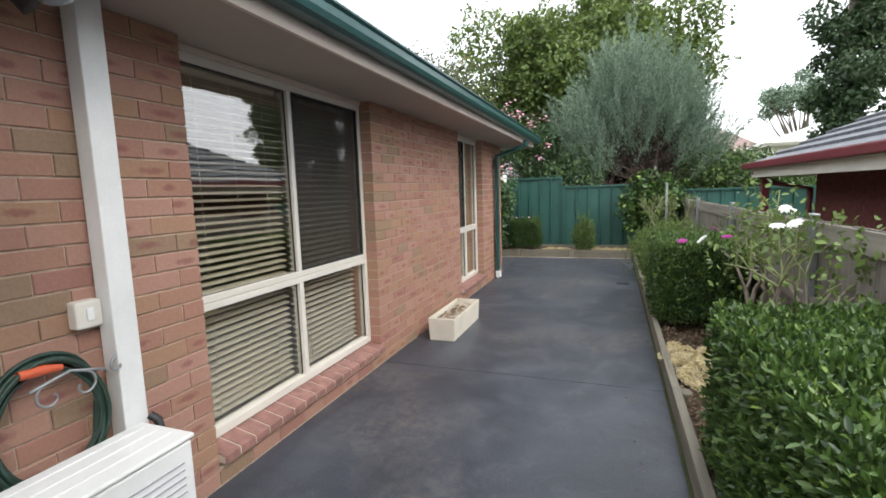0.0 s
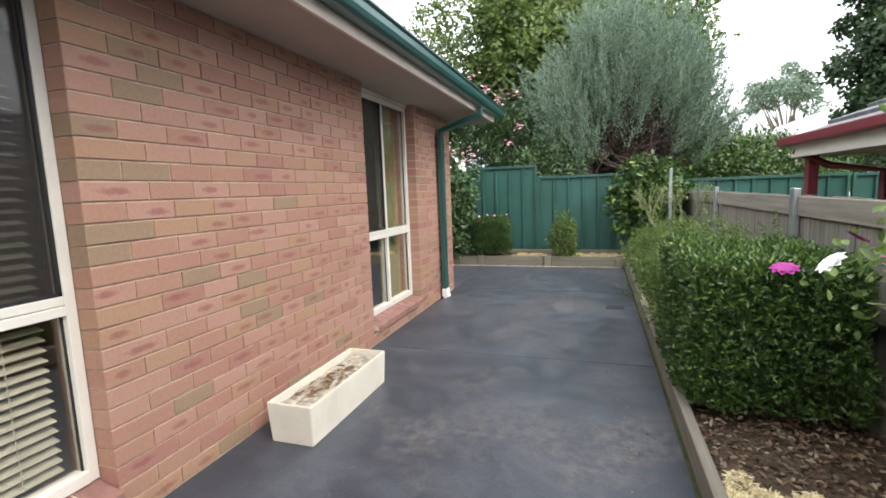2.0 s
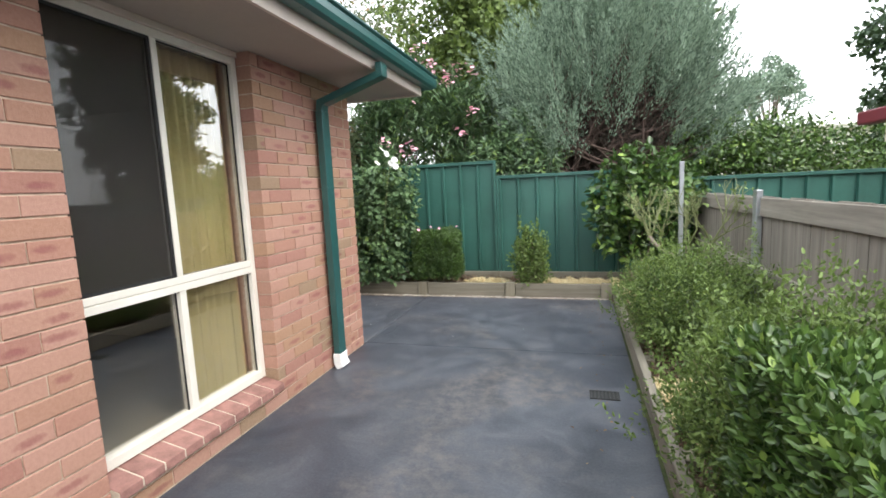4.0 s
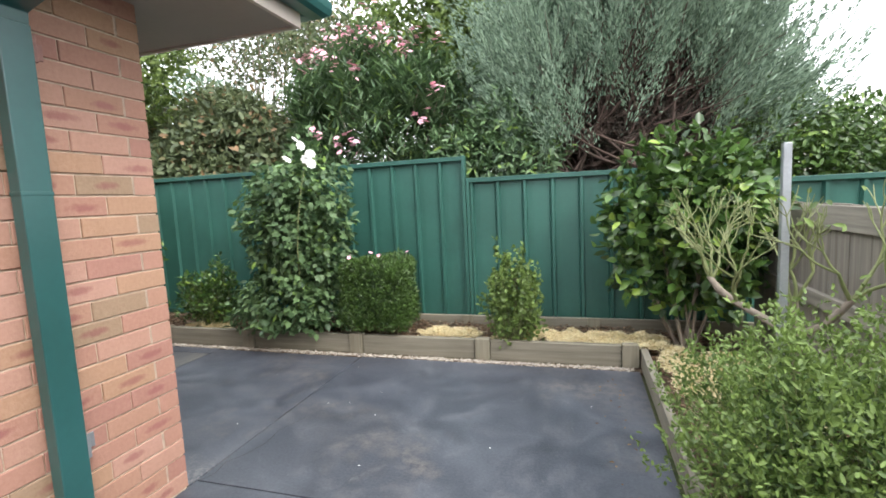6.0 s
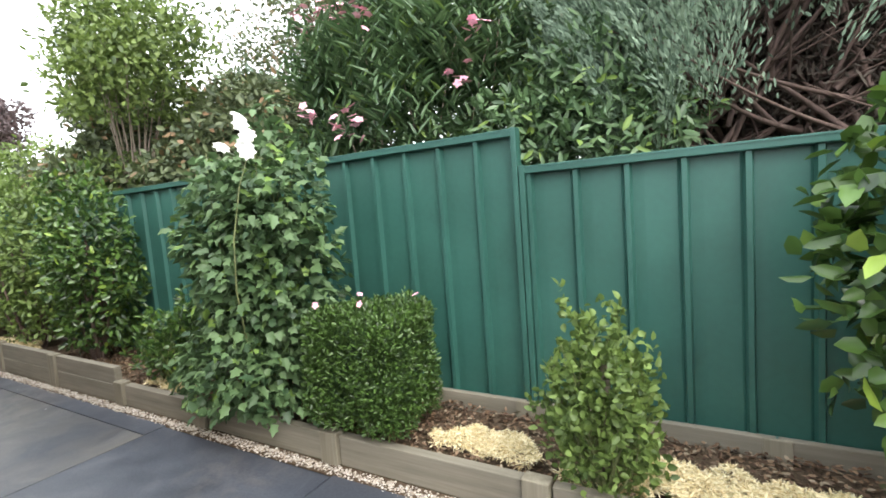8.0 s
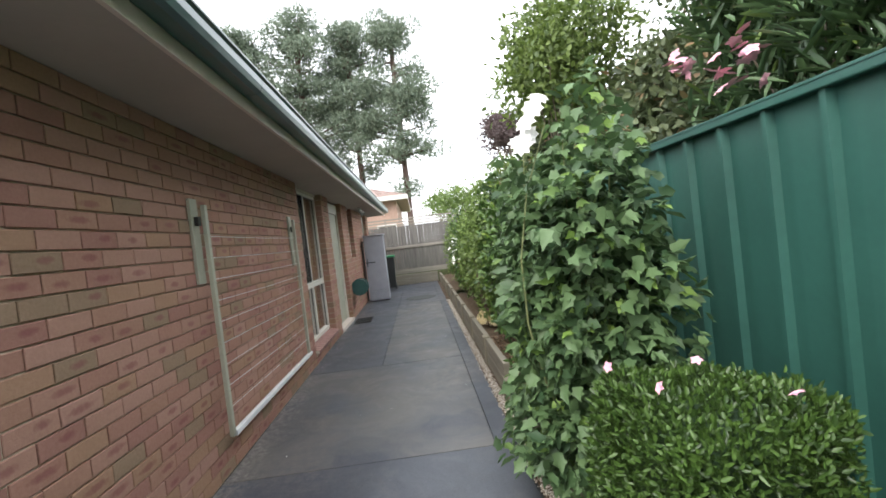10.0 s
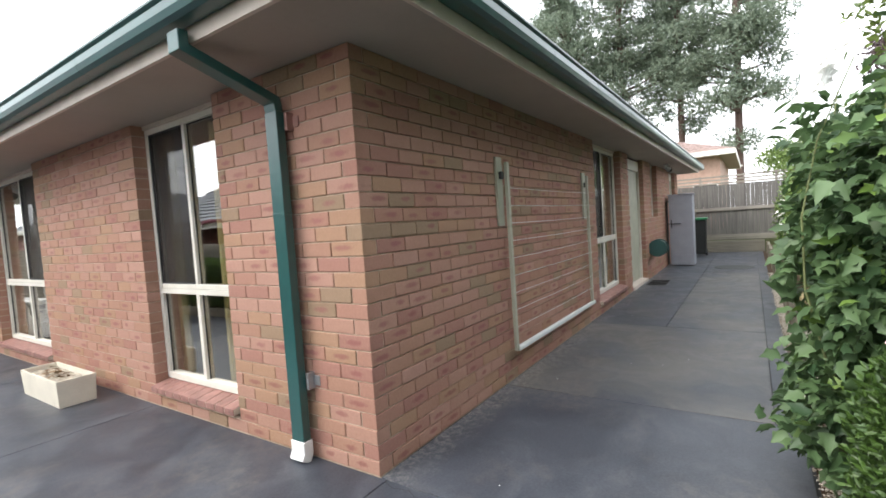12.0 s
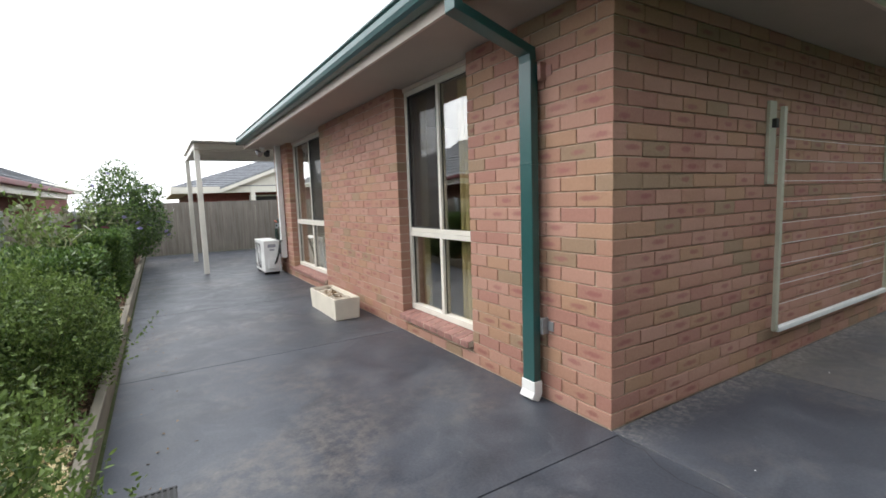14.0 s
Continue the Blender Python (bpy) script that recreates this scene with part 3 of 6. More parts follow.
xa, xb, ya, yb = X_END - 0.42, 0.62, Y_END - 0.1, 0.62
ridge = [(-4.4, -3.7, z1), (-8.6, -3.7, z1)]
V = [(xa, ya, z0), (xb, ya, z0), (xb, yb, z0), (xa, yb, z0), ridge[0], ridge[1]]
data_ob("roof_tiles", V, [(1, 2, 4), (2, 3, 5, 4), (3, 0, 5), (0, 1, 4, 5), (3, 2, 1, 0)], M_ROOF, roof)


def window(name, a, b, z0, z1, east, label, blinds=False, curtain=False, screen=None):
    """A cream aluminium window of four panes; a and b along the wall, facing outwards at d = -0.1."""
    win = structure(new(name), label)
    g = "window_frame"
    zt, mid, fw = 0.965, (a + b) / 2, 0.042
    def T(bm):
        if not east:
            for v in bm.verts:
                v.co.x, v.co.y = v.co.y, v.co.x
            bmesh.ops.reverse_faces(bm, faces=bm.faces)
        return bm
    def bar(nm, d0, d1, s0, s1, q0, q1, mat, parent, bev=0.003, label=""):
        bm = bmesh.new()
        add_box(bm, d0, d1, s0, s1, q0, q1, bev)
        return part(nm, T(bm), mat, parent, label)
    fr = bar("window_frame", -0.165, -0.100, a, a + fw, z0, z1, M_CREAM, win, label="cream aluminium window frame")
    bar("jamb", -0.165, -0.100, b - fw, b, z0, z1, M_CREAM, fr)
    bar("head", -0.165, -0.101, a + fw, b - fw, z1 - fw, z1, M_CREAM, fr)
    bar("sill_rail", -0.165, -0.096, a + fw, b - fw, z0, z0 + fw + 0.01, M_CREAM, fr)
    bar("transom", -0.165, -0.098, a + fw, b - fw, zt - 0.035, zt + 0.005, M_CREAM, fr)
    bar("upper_rail", -0.160, -0.104, a + fw, b - fw, zt + 0.008, zt + 0.045, M_CREAM, fr)
    bar("mullion", -0.162, -0.102, mid - 0.022, mid + 0.022, z0 + fw, zt - 0.035, M_CREAM, fr)
    bar("mullion", -0.160, -0.105, mid - 0.018, mid + 0.018, zt + 0.045, z1 - fw, M_CREAM, fr)
    for s0, s1 in ((a + fw, mid - 0.02), (mid + 0.02, b - fw)):
        for q0, q1 in ((z0 + fw, zt - 0.03), (zt + 0.04, z1 - fw)):
            p = bar("pane", -0.140, -0.135, s0, s1, q0, q1, M_GLASS, win, 0)
            p.visible_shadow = False
            for u0, u1, w0, w1 in ((s0, s0 + 0.008, q0, q1), (s1 - 0.008, s1, q0, q1), (s0, s1, q0, q0 + 0.008), (s0, s1, q1 - 0.008, q1)):
                bar("seal", -0.134, -0.127, u0, u1, w0, w1, M_BLACK, p, 0)
    if screen is not None:
        s0, s1 = (mid + 0.02, b - fw) if screen else (a + fw, mid - 0.02)
        bar("fly_screen", -0.116, -0.115, s0 + 0.012, s1 - 0.012, zt + 0.052, z1 - fw - 0.012, M_SCREEN, win, 0, "dark woven fly screen")
        for u0, u1, w0, w1 in ((s0, s0 + 0.014, zt + 0.045, z1 - fw), (s1 - 0.014, s1, zt + 0.045, z1 - fw), (s0, s1, zt + 0.045, zt + 0.06), (s0, s1, z1 - fw - 0.014, z1 - fw)):
            bar("screen_frame", -0.122, -0.109, u0, u1, w0, w1, M_BLACK, win, 0)
    # timber bead between frame and soffit
    if z1 < H - 0.004:
        bar("trim_bead", -0.15, -0.085, a, b, z1 + 0.001, H - 0.002, M_FASCIA, win)
    if blinds:
        for s0, s1 in ((a + 0.07, mid - 0.03), (mid + 0.03, b - 0.075)):
            bl = thing(new("venetian_blind"), "cream venetian blind with half-open slats hanging behind glass", "blind", "venetian blinds")
            z = z1 - 0.07
            bar("head_rail", -0.235, -0.195, s0, s1, z, z + 0.03, M_BLIND, bl)
            i = 0
            while z > z0 + 0.07:
                bm = bmesh.new()
                add_box(bm, -0.238, -0.192, s0, s1, z - 0.0022, z)
                for v in bm.verts:
                    v.co.z += (v.co.x + 0.215) * -0.30
                part("slat", T(bm), M_BLIND, bl)
                z -= 0.043
                i += 1
            for s in (s0 + 0.15, (s0 + s1) / 2, s1 - 0.15):
                bar("cord", -0.190, -0.188, s, s + 0.003, z0 + 0.06, z1 - 0.07, M_BLIND, bl, 0)
    if curtain:
        c = thing(new("curtain"), "yellowish pleated curtain hanging inside the window", "curtain", "curtains")
        for s0, s1 in ((mid + 0.10, b - 0.02), (a + 0.02, a + 0.14)):
            bm = bmesh.new()
            n = 40
            cols = [[bm.verts.new((-0.25 - 0.02 * math.sin(k * 1.1) - 0.006 * math.sin(k * 2.7), s0 + (s1 - s0) * k / n, zz)) for zz in (0.07, z1 - 0.03)] for k in range(n + 1)]
            for k in range(n):
                bm.faces.new((cols[k][0], cols[k + 1][0], cols[k + 1][1], cols[k][1]))
            part("drape", T(bm), M_CURTAIN, c, smooth=True)
    return win


window("window_1", OPEN_E[0][0] + 0.003, OPEN_E[0][1] - 0.003, 0.208, 2.285, True, "cream aluminium four-pane window with venetian blinds inside", blinds=True, screen=True)
window("window_2", OPEN_E[1][0] + 0.003, OPEN_E[1][1] - 0.003, 0.208, 2.285, True, "cream aluminium four-pane window with curtain inside", curtain=True, screen=False)
window("window_3", OPEN_N[0][0] + 0.003, OPEN_N[0][1] - 0.003, 0.208, 2.285, False, "cream aluminium four-pane window in the side wall", curtain=True, screen=True)
window("window_4", OPEN_N[2][0] + 0.003, OPEN_N[2][1] - 0.003, 1.23, 2.285, False, "small high dark window in the side wall")
# side doors
def side_door(name, a, b):
    d = structure(new(name), "recessed cream side door in a brick opening")
    bx = lambda nm, x0, x1, y0, y1, z0, z1, m, p=None, bv=0.003: box(nm, x0, x1, y0, y1, z0, z1, m, p or d, bv)
    fr = bx("door_frame", a, a + 0.05, -0.17, -0.08, 0.02, 2.285, M_CREAM)
    bx("jamb", b - 0.05, b, -0.17, -0.08, 0.02, 2.285, M_CREAM, fr)
    bx("head", a + 0.05, b - 0.05, -0.17, -0.08, 2.10, 2.285, M_CREAM, fr)
    leaf = bx("door_leaf", a + 0.052, b - 0.052, -0.155, -0.115, 0.06, 2.098, M_BEIGE)
    bx("door_handle", b - 0.16, b - 0.13, -0.115, -0.06, 0.98, 1.10, M_STEELG, leaf)
    bx("door_step", a, b, -0.14, 0.02, 0.0, 0.055, M_FASCIA)
side_door("door_1", *OPEN_N[1])
side_door("door_2", *OPEN_N[3])

# downpipe on the corner pier
dp = empty("downpipe", (0.06, -0.555, 0), "green square steel downpipe with offset elbow and white shoe", "downpipe", "downpipes")
def square_run(name, pts, w, t, mat, parent, label=""):
    """A rectangular pipe through points; w along y, t across."""
    bm = bmesh.new()
    rings = []
    for i, p in enumerate(pts):
        p = Vector(p)
        a = (Vector(pts[i]) - Vector(pts[i - 1])).normalized() if i else (Vector(pts[1]) - p).normalized()
        b = (Vector(pts[i + 1]) - p).normalized() if i < len(pts) - 1 else a
        d = (a + b).normalized()
        side = Vector((0, 1, 0))
        out = d.cross(side).normalized()
        k = 1 / max(0.5, d.dot(a))
        rings.append([bm.verts.new(p + side * sy * w / 2 + out * so * t / 2 * k) for sy, so in ((-1, -1), (1, -1), (1, 1), (-1, 1))])
    for r, s in zip(rings, rings[1:]):
        for j in range(4):
            bm.faces.new((r[j], r[(j + 1) % 4], s[(j + 1) % 4], s[j]))
    bm.faces.new(rings[0][::-1])
    bm.faces.new(rings[-1])
    bmesh.ops.recalc_face_normals(bm, faces=bm.faces)
    bmesh.ops.bevel(bm, geom=list(bm.edges), offset=0.003, segments=1, affect="EDGES")
    return part(name, bm, mat, parent, label)
square_run("upper_elbow", [(0.575, -0.555, H + 0.03), (0.575, -0.555, H - 0.05), (0.07, -0.555, H - 0.21), (0.062, -0.555, H - 0.27)], 0.098, 0.052, M_GUTTER, dp, "dark green offset elbow")
square_run("pipe", [(0.062, -0.555, H - 0.27), (0.062, -0.555, 0.09)], 0.104, 0.056, M_GUTTER, dp, "green square pipe")
box("pipe_joint", 0.033, 0.0915, -0.6085, -0.5015, 1.46, 1.475, M_GUTTER, dp, 0.002)
square_run("shoe", [(0.062, -0.555, 0.125), (0.062, -0.555, 0.05), (0.085, -0.555, 0.005)], 0.118, 0.068, M_WHITE, dp, "white plastic pipe shoe")
for z in (0.48, 1.99):
    br = box("bracket", 0.0, 0.05, -0.49, -0.465, z - 0.05, z + 0.05, M_STEELG if z < 1 else M_SILL, dp, 0.003)
    box("strap", 0.0, 0.008, -0.50, -0.42, z - 0.03, z + 0.03, M_STEELG if z < 1 else M_SILL, br, 0.002)

wp = empty("downpipe_white", (0.055, -7.19, 0.3), "white painted square downpipe on the brick wall", "downpipe", "downpipes")
wp.name = "white_downpipe"
square_run("pipe", [(0.055, -7.19, H), (0.055, -7.19, 0.30)], 0.10, 0.085, M_WHITE, wp)

# split system outdoor unit
AX, AY = 0.10, 0.375
ac = empty("air_conditioner", (0.17, -8.0, 0), "white outdoor air conditioner unit on feet beside the wall", "air conditioner")
body = box("casing", 0.03, 0.31, -8.42, -7.575, 0.05, 0.60, M_WHITE, ac, 0.012, "white steel casing")
lid = box("lid", 0.022, 0.318, -8.43, -7.565, 0.602, 0.622, M_WHITE, ac, 0.008)
for k in range(3):
    box("groove_rib", 0.075 + k * 0.075, 0.082 + k * 0.075, -8.40, -7.60, 0.622, 0.625, M_WHITE, lid)
grille = new("fan_grille")
attach(grille, ac)
items = []
for r in np.linspace(0.04, 0.22, 8):
    th = np.linspace(0, 2 * np.pi, 33)
    items.append((np.stack([np.full(33, 0.316), -8.13 + r * np.cos(th), 0.33 + r * np.sin(th)], 1), [0.003] * 33))
tubes("grille_rings", items, M_WHITE, grille, 4)
box("fan_recess", 0.3095, 0.3115, -8.36, -7.90, 0.10, 0.56, M_DARK, ac)
for k in range(5):
    box("louvre", 0.31, 0.314, -7.86, -7.62, 0.40 + k * 0.03, 0.405 + k * 0.03, M_CABG, body)
box("valve_cover", 0.10, 0.25, -7.574, -7.53, 0.12, 0.30, M_WHITE, ac, 0.01, "white valve cover")
box("badge", 0.13, 0.21, -7.574, -7.572, 0.44, 0.47, M_CABG, ac)
box("handle_recess", 0.10, 0.24, -7.574, -7.571, 0.50, 0.56, M_CABG, ac, 0)
for y in (-8.30, -7.70):
    box("foot", 0.04, 0.30, y - 0.03, y + 0.03, 0.0, 0.048, M_DARK, ac, 0.004)
tubes("refrigerant_pipe", [([(0.14, -7.55, 0.2), (0.12, -7.50, 0.24), (0.07, -7.48, 0.4), (0.03, -7.50, 0.6), (0.0, -7.51, 0.62)], [0.018] * 5)], M_DARK, ac, 8)

for o in ac.children_recursive:
    if o.data:
        o.data.transform(Matrix.Translation((AX, AY, 0)))
ac.location += Vector((AX, AY, 0))
for o in ac.children:
    o.matrix_parent_inverse = Matrix.Translation(-ac.location)

# weatherproof power outlet and hose
BEFORE = set(bpy.data.objects)
po = empty("outdoor_socket", (0.0, -7.83, 1.02), "cream weatherproof wall switch box", "switch box")
box("case", 0.0, 0.055, -7.895, -7.795, 0.99, 1.10, M_CREAM, po, 0.01)
box("rocker", 0.055, 0.062, -7.858, -7.832, 1.02, 1.07, M_WHITE, po, 0.003, "white rocker switch")
hh = empty("hose_hanger", (0.0, -8.0, 0.85), "coiled green garden hose on a scrolled wall hanger", "hose")
items = []
for k in range(9):
    th = np.linspace(0, 2 * np.pi, 40)
    rr = 0.19 + 0.012 * math.sin(k * 2.3)
    items.append((np.stack([0.05 + 0.012 * (k % 4) + 0.01 * np.sin(3 * th + k), -8.03 + rr * 0.95 * np.sin(th), 0.68 + 0.02 * math.sin(k) + rr * 1.25 * np.cos(th)], 1), [0.0085] * 40))
tubes("hose_coil", items, M_HOSE, hh, 8, "dark green hose coil")
def scroll(cy, cz, r, turn, sgn):
    th = np.linspace(0, turn, 24)
    q = r * (1 - th / turn * 0.75)
    return (np.stack([np.full(24, 0.11), cy + sgn * q * np.sin(th), cz + q * np.cos(th)], 1), [0.005] * 24)
tubes("scroll_bracket", [scroll(-7.93, 0.80, 0.055, 5.2, 1), scroll(-8.04, 0.80, 0.055, 5.2, -1), scroll(-7.80, 0.83, 0.035, 4.6, -1),
                         ([(0.11, -8.1, 0.84), (0.11, -7.97, 0.87), (0.10, -7.85, 0.83), (0.05, -7.81, 0.80)], [0.006] * 4)], M_STEELG, hh, 6, "pale scrolled iron bracket")
tubes("nozzle", [([(0.10, -8.12, 0.905), (0.10, -8.04, 0.90), (0.10, -7.99, 0.89)], [0.016, 0.018, 0.012])], M_ORANGE, hh, 8, "orange plastic nozzle")
tubes("tail", [([(0.05, -7.86, 0.70), (0.06, -7.90, 0.45), (0.07, -7.98, 0.30), (0.08, -8.10, 0.25)], [0.009] * 4)], M_HOSE, hh, 8)

SHIFT = Vector((0.0, 0.55, 0.06))
for o in set(bpy.data.objects) - BEFORE:
    if o.data:
        o.data.transform(Matrix.Translation(SHIFT))
for e in (po, hh):
    e.location += SHIFT
    for o in e.children:
        o.matrix_parent_inverse = Matrix.Translation(-e.location)

# planter trough
pt = empty("planter", (0.31, -3.66, 0), "cream rectangular trough planter with dry soil and dead leaves", "planter")
bm = bmesh.new()
vs = add_box(bm, 0.165, 0.455, -4.13, -3.20, 0.0, 0.235)
for v in bm.verts:
    if v.co.z < 0.1:
        v.co.x = 0.31 + (v.co.x - 0.31) * 0.93
        v.co.y = -3.665 + (v.co.y + 3.665) * 0.97
top = [f for f in bm.faces if f.normal.z > 0.5]
r = bmesh.ops.inset_region(bm, faces=top, thickness=0.024)
d = bmesh.ops.extrude_face_region(bm, geom=top)
for v in [g for g in d["geom"] if isinstance(g, bmesh.types.BMVert)]:
    v.co.z -= 0.06
bmesh.ops.delete(bm, geom=top, context="FACES")
bmesh.ops.bevel(bm, geom=list(bm.edges), offset=0.004, segments=2, affect="EDGES")
part("trough", bm, M_PLANT, pt, "cream moulded trough")
bm = bmesh.new()
bmesh.ops.create_grid(bm, x_segments=12, y_segments=30, size=0.5)
for v in bm.verts:
    v.co = Vector((0.31 + v.co.x * 0.244, -3.665 + v.co.y * 0.88, 0.192 + 0.014 * noise.noise(v.co * 9)))
part("dry_soil", bm, simple("pale_dry_soil", (0.45, 0.40, 0.32), 0.9, var=0.5, scale=22, bump=0.6), pt, "pale crusted soil")
n = 26
leaves("dead_leaves", np.stack([rng.uniform(0.24, 0.39, n), rng.uniform(-3.95, -3.45, n), rng.uniform(0.205, 0.225, n)], 1), rng.normal(0, 1, (n, 3)) * (1, 1, 0.15), np.tile((0, 0, 1), (n, 1)) + rng.normal(0, 0.3, (n, 3)), 0.07, 0.03, L_DEAD, pt)

# folding clothesline on the side wall
cl = empty("clothesline", (-2.8, 0.05, 0.3), "beige folding wall clothesline hanging folded down", "clothesline")
for x in (-1.62, -3.90):
    a = box("wall_bracket", x - 0.05, x + 0.05, 0.0, 0.022, 1.30, 1.86, M_BEIGE, cl, 0.004, "beige steel wall bracket")
    box("hinge", x - 0.02, x + 0.02, 0.022, 0.05, 1.68, 1.74, M_DARK, a, 0.003)
    box("arm", x - 0.075 if x > -2 else x + 0.0, x - 0.035 if x > -2 else x + 0.04, 0.045, 0.075, 0.26, 1.82, M_BEIGE, cl, 0.005, "beige folding arm")
box("front_rail", -3.96, -1.70, 0.045, 0.080, 0.25, 0.29, M_WHITE, cl, 0.006, "white front rail")
for k in range(9):
    z = 0.45 + 0.145 * k
    tubes("cord", [([(-3.96, 0.062, z), (-2.85, 0.064, z - 0.006), (-1.72, 0.062, z)], [0.0022] * 3)], M_WHITE, cl, 4)

# sensor lights under the eaves
def sensor_light(x, y):
    s = empty("sensor_light", (x, y, H), "twin spot sensor light under the soffit", "light fitting", "sensor lights")
    bm = bmesh.new()
    bmesh.ops.create_cone(bm, cap_ends=True, segments=20, radius1=0.05, radius2=0.05, depth=0.03, matrix=Matrix.Translation((x, y, H - 0.016)))
    part("base", bm, M_WHITE, s)
    for sg in (-1, 1):
        bm = bmesh.new()
        bmesh.ops.create_cone(bm, cap_ends=True, segments=18, radius1=0.055, radius2=0.028, depth=0.11, matrix=Matrix.Translation((x + sg * 0.08, y + 0.04, H - 0.10)) @ pose(0, 0, 0, 40, sg * 35, 0))
        part("lamp_head", bm, M_DARK if sg < 0 else M_STEELG, s, smooth=False)
    box("sensor_eye", x - 0.02, x + 0.02, y + 0.01, y + 0.05, H - 0.10, H - 0.035, M_WHITE, s, 0.006)
sensor_light(-9.3, 0.2)
sensor_light(0.25, -7.5)

# hose reel, meter cabinet, bin
hr = empty("hose_reel", (-8.25, 0.1, 0.6), "green plastic hose reel mounted on the wall", "hose reel")
bm = bmesh.new()
bmesh.ops.create_cone(bm, cap_ends=True, segments=28, radius1=0.17, radius2=0.17, depth=0.03, matrix=Matrix.Translation((-8.12, 0.15, 0.60)) @ pose(0, 0, 0, 0, 90, 0))
part("reel_disc", bm, M_GUTTER, hr)
bm = bmesh.new()
bmesh.ops.create_cone(bm, cap_ends=True, segments=28, radius1=0.17, radius2=0.17, depth=0.03, matrix=Matrix.Translation((-8.38, 0.15, 0.60)) @ pose(0, 0, 0, 0, 90, 0))
part("reel_disc", bm, M_GUTTER, hr)
bm = bmesh.new()
bmesh.ops.create_cone(bm, cap_ends=True, segments=28, radius1=0.15, radius2=0.15, depth=0.2, matrix=Matrix.Translation((-8.25, 0.15, 0.60)) @ pose(0, 0, 0, 0, 90, 0))
part("wound_hose", bm, M_HOSE, hr)
BEFORE = set(bpy.data.objects)
cb = empty("service_cabinet", (-12.3, -0.05, 0), "tall grey enamel service cabinet standing at the house end", "cabinet")
box("cabinet_body", -12.55, -12.1, -0.30, 0.20, 0.02, 1.66, M_CABG, cb, 0.01, "grey enamel body")
box("cabinet_door", -12.1, -12.085, -0.28, 0.18, 0.28, 1.62, M_CABG, cb, 0.004)
box("top_cap", -12.57, -12.07, -0.32, 0.22, 1.66, 1.69, M_CABG, cb, 0.006)
box("kick_panel", -12.1, -12.09, -0.28, 0.18, 0.04, 0.26, M_CABG, cb, 0.003)
box("door_handle", -12.085, -12.07, -0.26, -0.24, 0.9, 1.1, M_DARK, cb, 0.003)
tubes("pipework", [([(-12.05, -0.33, 0.05), (-12.05, -0.33, 1.5), (-12.05, -0.30, 1.55)], [0.02] * 3), ([(-12.05, -0.33, 1.0), (-12.05, -0.05, 1.0)], [0.012] * 2)], M_DARK, cb, 8)
for o in set(bpy.data.objects) - BEFORE - {cb}:
    if o.data:
        o.data.transform(Matrix.Translation((1.75, 0.38, 0)))
cb.location += Vector((1.75, 0.38, 0))
for o in cb.children:
    o.matrix_parent_inverse = Matrix.Translation(-cb.location)
BEFORE = set(bpy.data.objects)
bn = empty("wheelie_bin", (-15.2, 0.0, 0), "dark green wheelie bin with bright green lid", "bin")
bm = bmesh.new()
add_box(bm, -15.45, -15.1, -0.17, 0.17, 0.06, 1.0, 0.02)
for v in bm.verts:
    if v.co.z < 0.2:
        v.co.x = -15.27 + (v.co.x + 15.27) * 0.8
        v.co.y *= 0.85
part("bin_body", bm, M_DARK, bn)
box("lid", -15.49, -15.05, -0.2, 0.2, 1.0, 1.06, M_LID, bn, 0.015, "bright green hinged lid")
for y in (-0.14, 0.14):
    bm = bmesh.new()
    bmesh.ops.create_cone(bm, cap_ends=True, segments=20, radius1=0.09, radius2=0.09, depth=0.04, matrix=Matrix.Translation((-15.42, y, 0.09)) @ pose(0, 0, 0, 90, 0, 0))
    part("wheel", bm, M_BLACK, bn)

for o in set(bpy.data.objects) - BEFORE - {bn}:
    if o.data:
        o.data.transform(Matrix.Translation((2.4, 0.5, 0)))
bn.location += Vector((2.4, 0.5, 0))
for o in bn.children:
    o.matrix_parent_inverse = Matrix.Translation(-bn.location)

# drains and lids in the paving
def grate(x0, x1, y0, y1, n, along_x=True):
    g = empty("drain_grate", ((x0 + x1) / 2, (y0 + y1) / 2, 0), "black slotted drain grate set in the paving", "drain", "drains")
    box("frame", x0, x1, y0, y0 + 0.012, 0.0005, 0.006, M_BLACK, g)
    box("frame", x0, x1, y1 - 0.012, y1, 0.0005, 0.006, M_BLACK, g)
    box("pit", x0, x1, y0 + 0.012, y1 - 0.012, 0.0003, 0.002, M_BLACK, g)
    for k in range(n):
        x = x0 + (k + 0.3) * (x1 - x0) / n
        box("bar", x, x + 0.4 * (x1 - x0) / n, y0 + 0.012, y1 - 0.012, 0.002, 0.006, M_DARK, g)
grate(2.02, 2.21, -0.80, -0.67, 8)
grate(-7.85, -7.2, 0.08, 0.40, 16)
mh = thing(new("inspection_cover"), "round dark stained inspection cover in the path", "drain")
bm = bmesh.new()
bmesh.ops.create_cone(bm, cap_ends=True, segments=32, radius1=0.38, radius2=0.37, depth=0.008, matrix=Matrix.Translation((-10.0, 1.36, 0.004)))
part("cover", bm, M_DARK, mh)

